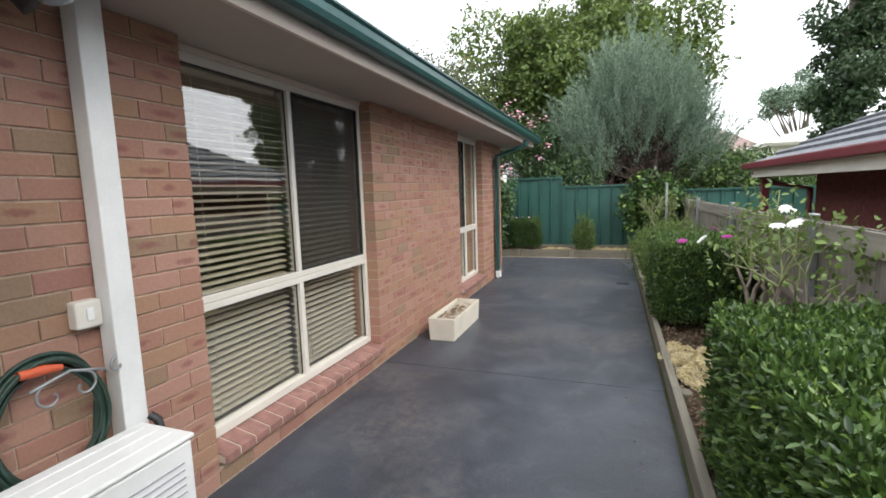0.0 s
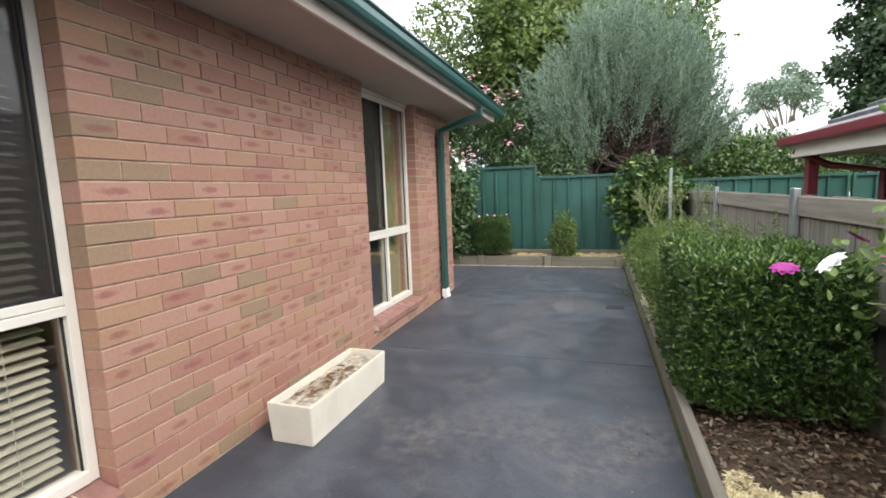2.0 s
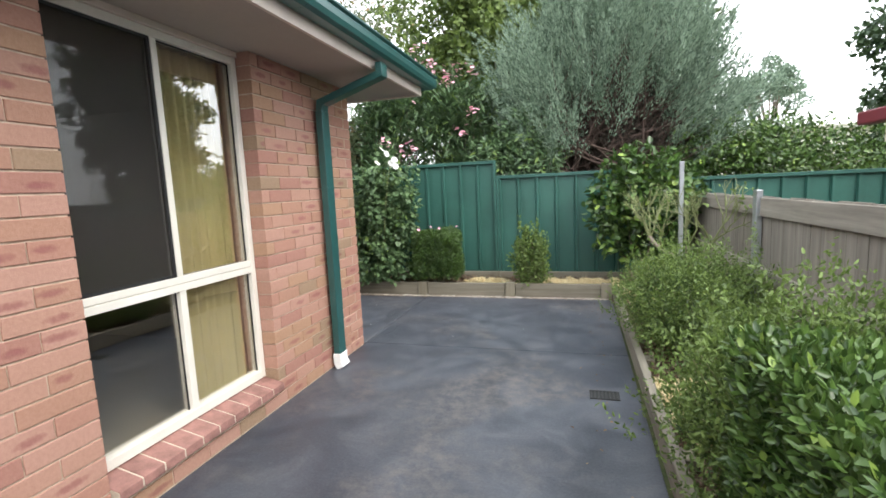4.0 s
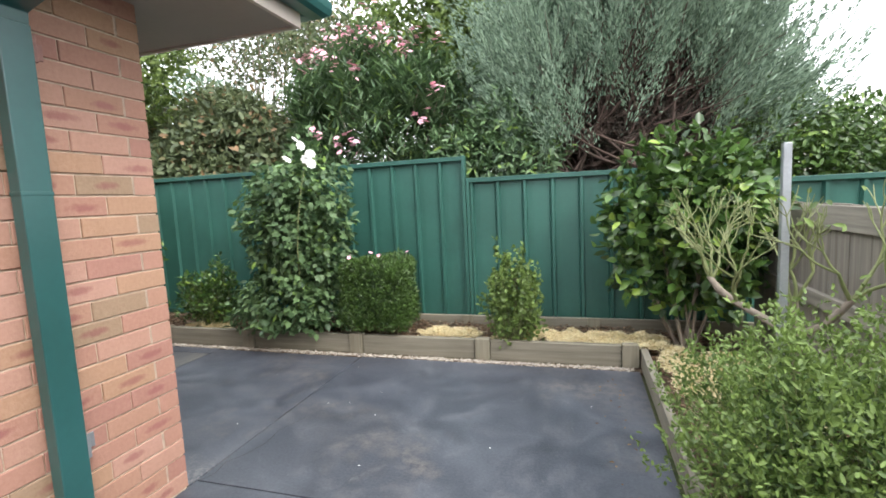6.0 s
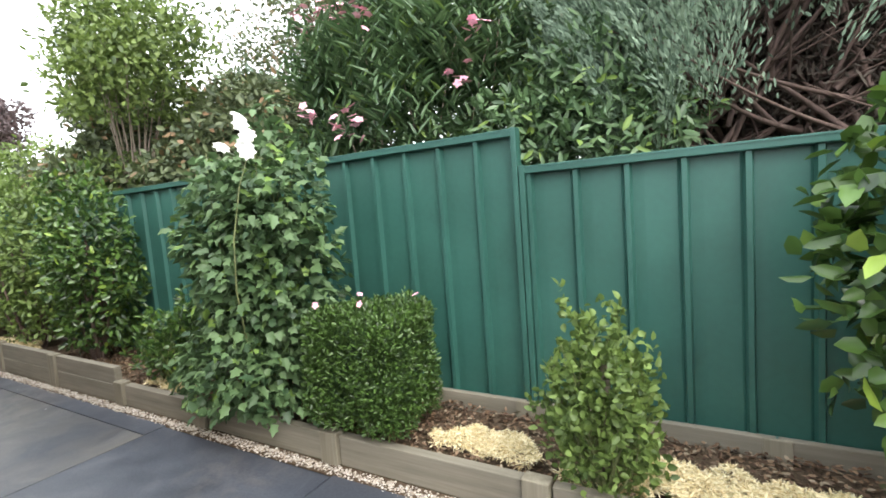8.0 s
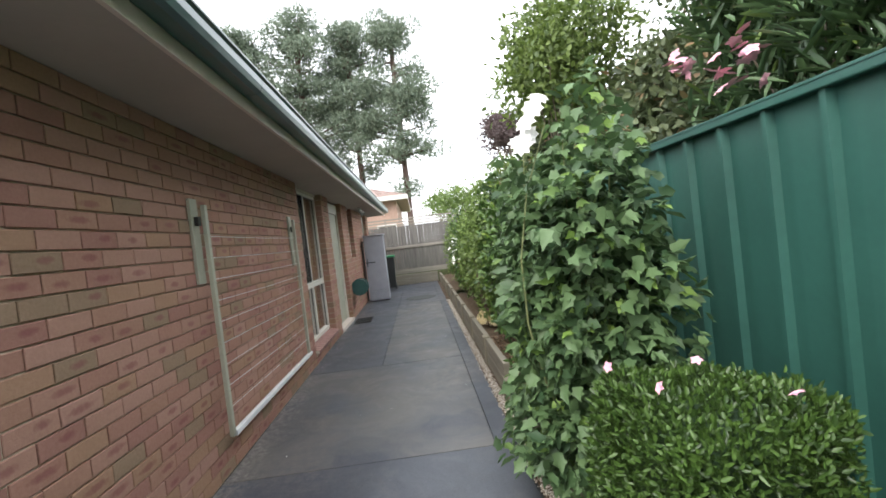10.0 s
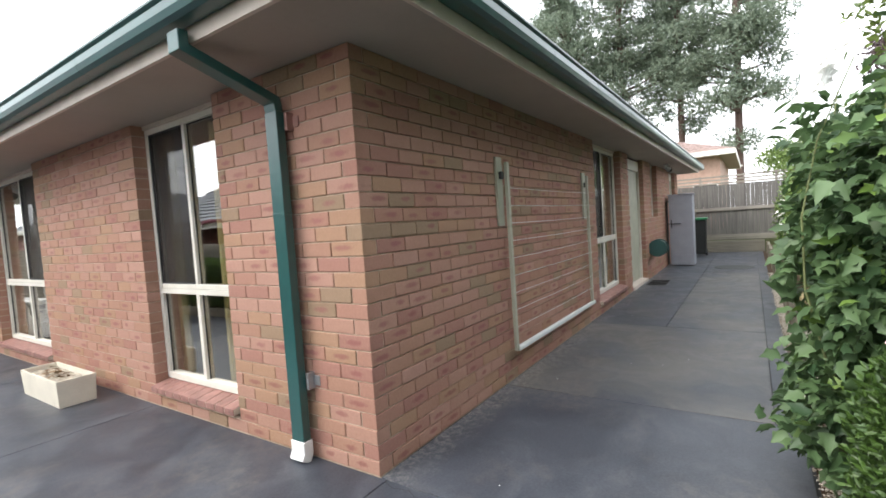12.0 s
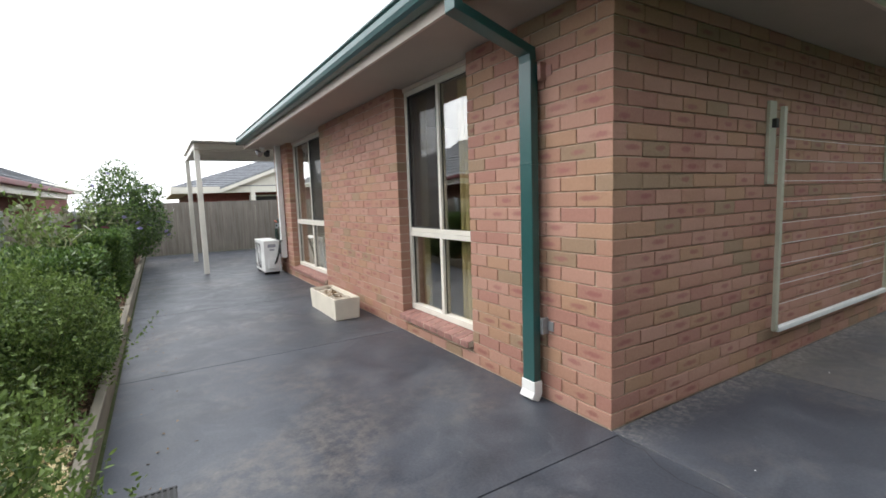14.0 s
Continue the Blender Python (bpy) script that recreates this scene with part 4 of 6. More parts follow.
# ---- pergola and the south side ----
pg = empty("pergola", (1.28, -9.4, 0), "cream steel pergola frame beside the house end", "pergola")
for x, y in ((1.27, -8.25), (1.30, -10.67)):
    box("post", x - 0.045, x + 0.045, y - 0.045, y + 0.045, 0.0, 2.34, M_CREAM, pg, 0.006)
box("beam", 1.23, 1.32, -10.8, -8.12, 2.341, 2.45, M_CREAM, pg, 0.005)
box("beam", -5.0, 1.229, -8.29, -8.20, 2.342, 2.445, M_CREAM, pg, 0.005)
box("beam", -5.0, 1.229, -10.72, -10.63, 2.342, 2.445, M_CREAM, pg, 0.005)
for k in range(5):
    y = -8.75 - k * 0.45
    box("rafter", -5.0, 1.228, y, y + 0.05, 2.36, 2.43, M_CREAM, pg, 0.004)
box("roof_sheet", -5.0, 1.36, -10.85, -7.9, 2.452, 2.47, M_CREAM, pg)


def paling_fence(name, x0, y0, x1, y1, top, rail_low, label, cap=True, step=0.1, height0=0.0, group="paling fences", kind="", rails_inside=True, mat=None):
    f = empty(name, (x0, y0, 0), label, "fence", group)
    L = math.hypot(x1 - x0, y1 - y0)
    u = Vector(((x1 - x0) / L, (y1 - y0) / L, 0))
    nrm = Vector((-u.y, u.x, 0))
    n = int(L / step)
    lib = [None] * 4
    for k in range(4):
        bm = bmesh.new()
        add_box(bm, 0.002, step - 0.001, -0.008, 0.008, height0, top - 0.004 * (k % 3), 0)
        for v in bm.verts:
            v.co.x += 0.002 * math.sin(k * 3 + v.co.z * 2)
            v.co.y += 0.003 * math.sin(k * 5)
        me = bpy.data.meshes.new("paling")
        bm.to_mesh(me)
        bm.free()
        me.materials.append(mat or M_GREYW)
        lib[k] = me
    ang = math.degrees(math.atan2(u.y, u.x))
    for i in range(n):
        ob = new("paling", lib[(i * 7 + i // 3) % 4])
        ob.parent = f
        ob.matrix_basis = Matrix.Translation(u * (i * step)) @ pose(0, 0, 0, 0, 0, ang)
    def rail(z0, z1, d0, d1, nm):
        bm = bmesh.new()
        add_box(bm, 0, L, d0, d1, z0, z1, 0.004)
        ob = mesh_ob(nm, bm, M_RAILW)
        ob.parent = f
        ob.matrix_basis = pose(0, 0, 0, 0, 0, ang)
    if cap:
        rail(top - 0.15, top - 0.01, 0.009, 0.032, "top_rail")
    rail(rail_low, rail_low + 0.09, 0.009, 0.05, "rail")
    rail(height0 + 0.02, height0 + 0.17, 0.009, 0.034, "plinth_board")
    return f


paling_fence("east_fence", 3.33, -13.0, 3.33, 2.76, 1.25, 0.62, "weathered grey timber paling fence with wide top rail", group="paling fences")
paling_fence("south_fence", 3.30, -13.07, -6.0, -13.07, 1.42, 0.75, "weathered grey timber paling fence behind the patio")
paling_fence("west_fence", -14.4, 4.2, -14.4, -4.0, 1.98, 1.2, "tall weathered dark paling fence at the path end", height0=0.32, mat=M_DARKW, cap=False)
for k, (y, z) in enumerate(((-9.3, 1.28), (-6.9, 1.28), (-4.5, 1.30), (-2.1, 1.30), (0.3, 1.30))):
    po = box("fence_post", 3.27, 3.315, y - 0.04, y + 0.04, 0, z, M_STEELG, None, 0.006)
    thing(po, "galvanised steel fence post beside the timber palings", "fence post", "steel fence posts")
rt = thing(new("retaining_wall"), "low weathered timber retaining wall below the far fence", "retaining wall")
for k in range(2):
    box("sleeper", -14.0, -13.94, -3.0, 2.0, 0.0 + k * 0.17, 0.165 + k * 0.17, M_SLEEPY, rt, 0.006)
structure(box("ground_bank", -60, -14.0, -40, 40, -0.3, 0.325, M_GRASS), "raised grassy ground behind the retaining wall")
sl = empty("slatted_screen", (-14.5, 1.0, 2.05), "grey horizontal slat screen above the far fence", "screen")
for k in range(3):
    box("slat", -14.53, -14.5, -3.0, 4.0, 2.0 + k * 0.10, 2.05 + k * 0.10, M_RAILW, sl, 0.003)
for y in (-1.5, 0.4, 2.3):
    box("post", -14.56, -14.53, y, y + 0.06, 0.33, 2.27, M_RAILW, sl, 0.003)

# ---- green steel fence ----
def steel_panel(x0, x1, top, y=2.82, z0=0.13):
    f = empty("steel_fence_panel", (x0, y, z0), "green ribbed steel fence panel with capping rail", "fence panel", "green fence panels")
    n = int((x1 - x0 - 0.08) / 0.235)
    step = (x1 - x0 - 0.06) / n
    prof = []
    for i in range(n):
        a = x0 + 0.03 + i * step
        for u, d in ((0.0, 0.012), (0.010, -0.026), (0.034, -0.026), (0.044, 0.006), (0.10, 0.003), (step - 0.012, 0.004)):
            prof.append((a + u, y + d if d < 0 else y + d))
    prof.append((x1 - 0.03, y))
    V = [(x, yy, z0 + 0.02) for x, yy in prof] + [(x, yy, top - 0.02) for x, yy in prof]
    m = len(prof)
    ob = data_ob("ribbed_sheet", V, [(i, i + 1, m + i + 1, m + i) for i in range(m - 1)], M_GREEN, f, "green ribbed steel sheet")
    box("top_cap", x0 + 0.005, x1 - 0.005, y - 0.04, y + 0.035, top - 0.045, top, M_GREEN, f, 0.006)
    box("cap_lip", x0 + 0.005, x1 - 0.005, y - 0.043, y - 0.0405, top - 0.012, top - 0.004, M_GREEN, f)
    box("bottom_rail", x0 + 0.005, x1 - 0.005, y - 0.036, y + 0.03, z0, z0 + 0.045, M_GREEN, f, 0.004)
    box("post", x0 + 0.001, x0 + 0.034, y - 0.046, y + 0.03, -0.1, top + 0.004, M_GREEN, f, 0.004)
    box("post", x1 - 0.034, x1 - 0.001, y - 0.046, y + 0.03, -0.1, top + 0.004, M_GREEN, f, 0.004)
    return f


x = 0.83
for k in range(8):
    steel_panel(x - 2.384, x, 1.795)
    x -= 2.40
steel_panel(0.834, 3.25, 1.575)
steel_panel(3.29, 5.67, 1.43, 2.84)
steel_panel(5.71, 8.09, 1.42, 2.84)

# ---- garden edging ----
def sleeper(x0, x1, y0, y1, z0, z1, mat, name="edging_sleeper", label="weathered grey timber sleeper edging the garden bed"):
    ob = box(name, x0, x1, y0, y1, z0, z1, mat, None, 0.006)
    me = ob.data
    for v in me.vertices:
        v.co += noise.noise_vector(v.co * 1.7) * 0.003
    return thing(ob, label, "garden edging", "garden sleepers")
POSTS = (-3.50, -2.33, -1.28, -0.09, 1.10, 2.28)
for a, b in zip(POSTS, POSTS[1:]):
    sleeper(a + 0.07, b - 0.067, 2.035, 2.095, 0.0, 0.17 if a > -2.4 else 0.15, M_SLEEPX)
for a in POSTS:
    sleeper(a - 0.062, a + 0.062, 2.015, 2.09, 0.0, 0.185 if a > -2.4 else 0.30, M_POSTW, "edging_post", "short weathered timber post between garden sleepers")
sleeper(-3.43, -2.40, 2.037, 2.095, 0.152, 0.29, M_SLEEPX)
x = -3.57
while x > -12.6:
    sleeper(x - 1.1, x, 2.035, 2.095, 0.0, 0.15, M_SLEEPX)
    sleeper(x - 1.1, x, 2.037, 2.093, 0.152, 0.30, M_SLEEPX)
    sleeper(x - 1.225, x - 1.105, 2.015, 2.09, 0.0, 0.32, M_POSTW, "edging_post", "short weathered timber post between garden sleepers")
    x -= 1.23
y = 2.08
k = 0
while y > -12.6:
    y0 = max(y - 2.38, -12.9)
    sleeper(2.355, 2.41, y0 + 0.004, y, 0.0, 0.145 + 0.008 * (k % 2), M_SLEEPY)
    sleeper(2.415, 2.48, y0 - 0.05, y0 + 0.06, 0.0, 0.12, M_POSTW, "edging_stake", "timber peg bracing the garden edging")
    y -= 2.38
    k += 1
sleeper(2.415, 2.48, -1.62, -1.51, 0.0, 0.12, M_POSTW, "edging_stake", "timber peg bracing the garden edging")
for k in range(5):
    sleeper(-1.6 + k * 1.21, -0.40 + k * 1.21, 2.73, 2.77, 0.08, 0.20, M_SLEEPX, "plinth_sleeper", "weathered grey timber plinth under the steel fence")
    sleeper(-1.665 + k * 1.21, -1.55 + k * 1.21, 2.71, 2.73, 0.08, 0.208, M_POSTW, "plinth_post", "short timber block on the fence plinth")
for k in range(5):
    sleeper(3.26, 3.295, -9.0 + k * 2.2, -6.82 + k * 2.2, 0.0, 0.24, M_SLEEPY, "plinth_sleeper", "weathered grey timber plinth along the paling fence")


def bed(name, x0, x1, y0, y1, z, label):
    nx, ny = int((x1 - x0) / 0.06) + 2, int((y1 - y0) / 0.06) + 2
    X, Y = np.meshgrid(np.linspace(x0, x1, nx), np.linspace(y0, y1, ny), indexing="ij")
    Z = np.array([[z + 0.035 * noise.noise(Vector((a * 1.3, b * 1.3, 1))) + 0.014 * noise.noise(Vector((a * 9, b * 9, 4))) for a, b in zip(r, q)] for r, q in zip(X, Y)])
    i, j = np.meshgrid(np.arange(nx - 1), np.arange(ny - 1), indexing="ij")
    F = np.stack([i * ny + j, (i + 1) * ny + j, (i + 1) * ny + j + 1, i * ny + j + 1], -1).reshape(-1, 4)
    me = fast_mesh(name, np.stack([X, Y, Z], -1).reshape(-1, 3), F, M_SOIL)
    return structure(new(name, me), label)
bed("soil_north", -9.0, 2.36, 2.09, 2.85, 0.10, "dark mulched soil of the fence bed")
bed("soil_far", -13.9, -9.0, 2.09, 2.85, 0.18, "dark mulched soil of the far bed")
bed("soil_east", 2.40, 3.34, -12.9, 2.85, 0.07, "dark mulched soil of the long bed")


def scatter(name, n, x0, x1, y0, y1, z, L, W, mat, label, flat=0.25):
    C = np.stack([rng.uniform(x0, x1, n), rng.uniform(y0, y1, n), z + rng.uniform(0, 0.03, n)], 1)
    D = rng.normal(0, 1, (n, 3)) * (1, 1, flat)
    N = np.tile((0, 0, 1.0), (n, 1)) + rng.normal(0, 0.4, (n, 3))
    ob = leaves(name, C, D, N, rng.uniform(0.5, 1.2, n) * L, W, mat, label="")
    return tagged(ob, label, "mulch", "", "stuff")
scatter("bark_chips", 9000, -4.2, 2.36, 2.11, 2.74, 0.11, 0.035, 0.016, M_CHIPS, "brown bark chips and dead leaves on the bed")
scatter("bark_chips", 14000, 2.43, 3.24, -8.5, 2.75, 0.085, 0.04, 0.018, M_CHIPS, "brown bark chips and dead leaves on the long bed")


def straw(cx, cy, rx, ry, z, n):
    """A tousled patch of straw mulch."""
    n = int(n * 1.6)
    th, r = rng.uniform(0, 2 * np.pi, n), np.sqrt(rng.uniform(0, 1, n))
    edge = 1 + 0.25 * np.sin(3 * th + cx * 5) + 0.12 * np.sin(7 * th)
    X, Y = cx + rx * r * edge * np.cos(th), cy + ry * r * edge * np.sin(th)
    Z = np.array([z + 0.012 + 0.075 * noise.noise(Vector((a * 9, b * 9, 2))) for a, b in zip(X, Y)]) + 0.03 * (1 - r)
    D = rng.normal(0, 1, (n, 3)) * (1, 1, 0.3)
    ob = leaves("straw_mulch", np.stack([X, Y, Z], 1), D, np.tile((0, 0, 1.0), (n, 1)) + rng.normal(0, 0.5, (n, 3)), 0.034, 0.0055, M_STRAW)
    return tagged(ob, "pale yellow straw mulch patch on the bed", "mulch", "straw patches", "stuff")
for a in ((1.75, 2.30, 0.55, 0.16, 0.125, 9000), (0.75, 2.32, 0.28, 0.12, 0.125, 5000), (2.75, 1.70, 0.30, 0.42, 0.11, 12000), (2.85, 1.0, 0.22, 0.3, 0.10, 6000), (2.6, -4.50, 0.22, 0.46, 0.10, 11000), (2.30, 2.28, 0.3, 0.16, 0.12, 5000), (-1.9, 2.25, 0.25, 0.12, 0.13, 4000), (-5.2, 2.3, 0.5, 0.12, 0.16, 4000), (2.60, -1.0, 0.20, 0.38, 0.10, 9000)):
    straw(*a)

# pebbles in the gap along the sleepers
n = 9000
C = np.stack([rng.uniform(-9, 2.3, n), 1.985 + rng.normal(0, 0.022, n).clip(-0.05, 0.035), rng.uniform(-0.006, 0.006, n)], 1)
V0 = np.array([(1, 0, 0), (-1, 0, 0), (0, 1, 0), (0, -1, 0), (0, 0, 1), (0, 0, -1)], float) * (1, 0.8, 0.6)
F0 = np.array([(0, 2, 4), (2, 1, 4), (1, 3, 4), (3, 0, 4), (2, 0, 5), (1, 2, 5), (3, 1, 5), (0, 3, 5)])
R = rng.uniform(0.004, 0.011, n)
a = rng.uniform(0, 6.28, n)
c, s = np.cos(a)[:, None], np.sin(a)[:, None]
VV = V0[None] * R[:, None, None]
VV = np.stack([VV[..., 0] * c - VV[..., 1] * s, VV[..., 0] * s + VV[..., 1] * c, VV[..., 2]], -1) + C[:, None]
ob = new("pebbles", fast_mesh("pebbles", VV.reshape(-1, 3), (np.arange(n)[:, None, None] * 6 + F0).reshape(-1, 3), M_PEBBLE))
tagged(ob, "small pale pebbles filling the gap along the sleepers", "gravel", "", "stuff")
structure(box("pebble_bed", -13.9, 2.36, 1.945, 2.04, -0.05, -0.002, M_SOIL), "dirt under the pebbles")

# ---- plants ----
def box_surface(x0, x1, y0, y1, z0, z1, n, lump=0.05, depth=0.06, seed=0, faces=(1, 1, 1, 1, 1), rnd=0.12):
    """Points and outward normals on a clipped shrub, with a rounded and uneven surface."""
    c = np.array([(x0 + x1) / 2, (y0 + y1) / 2, (z0 + z1) / 2])
    h = np.array([(x1 - x0) / 2, (y1 - y0) / 2, (z1 - z0) / 2])
    A = np.array([h[1] * h[2] * faces[0], h[1] * h[2] * faces[1], h[0] * h[2] * faces[2], h[0] * h[2] * faces[3], h[0] * h[1] * faces[4]])
    pick = rng.choice(5, n, p=A / A.sum())
    q = rng.uniform(-1, 1, (n, 3))
    N = np.zeros((n, 3))
    for k, (ax, sg) in enumerate(((0, -1), (0, 1), (1, -1), (1, 1), (2, 1))):
        q[pick == k, ax] = sg
        N[pick == k, ax] = sg
    P = q * h
    # round the edges
    inner = h - rnd
    core = np.clip(P, -inner, inner)
    d = P - core
    ln = np.linalg.norm(d, axis=1, keepdims=True)
    N2 = np.where(ln > 1e-6, d / (ln + 1e-9), N)
    P = core + N2 * np.minimum(ln, rnd)
    f = np.array([noise.noise(Vector((p[0] * 3.2 + seed, p[1] * 3.2, p[2] * 3.2))) + 0.5 * noise.noise(Vector((p[0] * 9 + seed, p[1] * 9, p[2] * 9))) for p in P])
    P = P + N2 * (f[:, None] * lump) - N2 * rng.uniform(0, depth, (n, 1)) ** 1.0
    return P + c, N2


def ball_surface(c, r, n, lump=0.18, depth=0.35, seed=0, zmin=-9):
    v = unit(rng.normal(0, 1, (n, 3)))
    f = np.array([noise.noise(Vector(tuple(p * 1.8 + seed))) + 0.5 * noise.noise(Vector(tuple(p * 4.5 + seed))) for p in v])
    k = (1 + lump * f * 2) * (1 - depth * rng.uniform(0, 1, n) ** 1.7)
    P = np.asarray(c) + v * k[:, None] * np.asarray(r)
    m = P[:, 2] > zmin
    return P[m], v[m]


def out_leaves(name, P, N, L, W, mat, parent, up=0.35, wild=0.7, spin=0.5, **kw):
    n = len(P)
    D = N * rng.uniform(0.2, 1.0, (n, 1)) + rng.normal(0, wild, (n, 3)) + (0, 0, up)
    NN = N + rng.normal(0, spin, (n, 3)) + (0, 0, 0.5)
    return leaves(name, P, D, NN, L * rng.uniform(0.6, 1.25, n), W * rng.uniform(0.7, 1.2, n), mat, parent, **kw)


def stems(name, base, tops, r0, mat, parent, bend=0.12, sides=6, taper=0.35):
    items = []
    for t in tops:
        b = np.array(base) + rng.normal(0, r0 * 1.5, 3) * (1, 1, 0)
        t = np.array(t)
        mid = (b + t) / 2 + rng.normal(0, bend, 3) * np.linalg.norm(t - b) * (1, 1, 0.3)
        s = np.linspace(0, 1, 7)[:, None]
        P = (1 - s) ** 2 * b + 2 * s * (1 - s) * mid + s * s * t
        items.append((P, np.linspace(r0, r0 * taper, 7)))
    return tubes(name, items, mat, parent, sides)


def hedge(name, x0, x1, y0, y1, z0, z1, n, mat, L, W, label, seed, faces=(1, 1, 1, 1, 1), lump=0.045, rnd=0.10):
    e = empty(name, ((x0 + x1) / 2, (y0 + y1) / 2, z0), label, "hedge", "clipped hedges")
    cx, cy = (x0 + x1) / 2, (y0 + y1) / 2
    # added dark block: its colour gives the shade seen between the outer leaves
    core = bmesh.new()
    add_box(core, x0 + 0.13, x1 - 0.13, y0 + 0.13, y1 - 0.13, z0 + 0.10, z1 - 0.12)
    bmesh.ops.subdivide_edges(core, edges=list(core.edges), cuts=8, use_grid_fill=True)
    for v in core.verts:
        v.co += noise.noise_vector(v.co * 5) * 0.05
    part("inner_growth", core, L_POP, e, "dark solid core for the shade inside the foliage")
    P, N = box_surface(x0, x1, y0, y1, z0, z1, n, lump, 0.13, seed, faces, rnd)
    out_leaves("foliage", P, N, L, W, mat, e, up=0.45, wild=0.55, spin=1.1)
    tops = [(rng.uniform(x0 + 0.2, x1 - 0.2), rng.uniform(y0 + 0.2, y1 - 0.2), z0 + 0.4) for _ in range(7)]
    stems("stem", (cx, cy, z0 - 0.06), tops, 0.018, M_BARK, e)
    return e


hedge("hedge", 2.42, 3.26, -8.3, -5.84, 0.12, 0.95, 74000, L_HEDGE, 0.037, 0.017, "dense clipped green hedge beside the driveway edging", 1)
hedge("hedge", 2.38, 3.20, -3.50, -2.30, 0.12, 0.96, 40000, L_HEDGE, 0.036, 0.016, "dense clipped green hedge beside the driveway edging", 2, lump=0.06)
sq = hedge("box_shrub", -0.28, 0.42, 1.97, 2.60, 0.15, 0.88, 24000, L_BOX, 0.030, 0.0125, "clipped rounded box shrub with fallen pink petals", 3, lump=0.07, rnd=0.21)
P = np.array([(-0.03, 2.33, 0.90), (0.33, 2.38, 0.90), (-0.12, 2.06, 0.89), (0.16, 2.10, 0.90)])


def blossom(name, P, size, mat, parent, petals=6, label="", face=(0, -0.2, 0.8)):
    if 1 < len(P) <= 60:
        for p in P:
            ob = blossom(name, np.array([p]), size, mat, parent, petals, label, face)
        return ob
    C, D, N = [], [], []
    for p in P:
        a0 = rng.uniform(0, 6)
        t = unit(rng.normal(0, 0.3, 3) + np.array(face))
        s = unit(np.cross(t, (0.3, 0.8, 0.1)))
        b = np.cross(t, s)
        for k in range(petals):
            a = a0 + k * 2 * math.pi / petals
            C.append(p)
            D.append(math.cos(a) * s + math.sin(a) * b + 0.25 * t)
            N.append(t)
    return leaves(name, C, D, N, size, size * 0.85, mat, parent, label=label)
blossom("fallen_petals", P, 0.022, M_PINK, sq, 5, "fallen pale pink blossoms")

# hibiscus with white flowers
hb = empty("hibiscus", (-0.72, 2.2, 0.1), "tall hibiscus with lobed leaves and white flowers against steel fence", "shrub")
tops = [(-0.72 + rng.uniform(-0.35, 0.35), 2.2 + rng.uniform(-0.2, 0.2), rng.uniform(1.2, 1.95)) for _ in range(14)]
stems("stem", (-0.72, 2.25, 0.08), tops, 0.007, M_STEM, hb)
P1, N1 = ball_surface((-0.74, 2.22, 1.10), (0.50, 0.36, 0.84), 5600, 0.26, 0.6, 5, 0.24)
P2, N2 = ball_surface((-0.86, 2.10, 0.40), (0.62, 0.30, 0.32), 1200, 0.2, 0.5, 6, 0.16)
P, N = np.concatenate([P1, P2]), np.concatenate([N1, N2])
n = len(P)
D = N * (1, 1, 0.2) + rng.normal(0, 0.6, (n, 3)) + (0, 0, -0.35)
leaves("foliage", P, D, N + (0, 0, 0.8) + rng.normal(0, 0.55, (n, 3)), 0.073 * rng.uniform(0.6, 1.25, n), 0.062 * rng.uniform(0.7, 1.2, n), L_HIB, hb, lobed=True)
blossom("flower", np.array([(-0.34, 1.90, 1.745), (-0.36, 1.93, 1.83), (-0.50, 2.0, 1.92), (-0.58, 2.05, 1.98), (-0.62, 1.95, 1.80), (-0.42, 1.95, 1.79)]), 0.050, M_WPET, hb, 8, "open white flower", (0.7, -0.5, 0.5))

# camellia in the corner
cm = empty("camellia", (2.72, 2.25, 0.08), "glossy broad-leaved camellia bush in the fence corner", "shrub")
tops = [(2.72 + rng.uniform(-0.35, 0.35), 2.2 + rng.uniform(-0.2, 0.2), rng.uniform(0.6, 1.2)) for _ in range(8)]
stems("stem", (2.70, 2.2, 0.05), tops, 0.015, M_BARK, cm, 0.1)
P, N = ball_surface((2.78, 2.28, 1.08), (0.56, 0.40, 0.72), 3300, 0.25, 0.5, 8, 0.42)
P2, N2 = ball_surface((2.30, 2.2, 1.1), (0.26, 0.22, 0.3), 260, 0.3, 0.4, 9)
out_leaves("foliage", np.concatenate([P, P2]), np.concatenate([N, N2]), 0.098, 0.060, L_CAM, cm, up=0.1, wild=0.6)


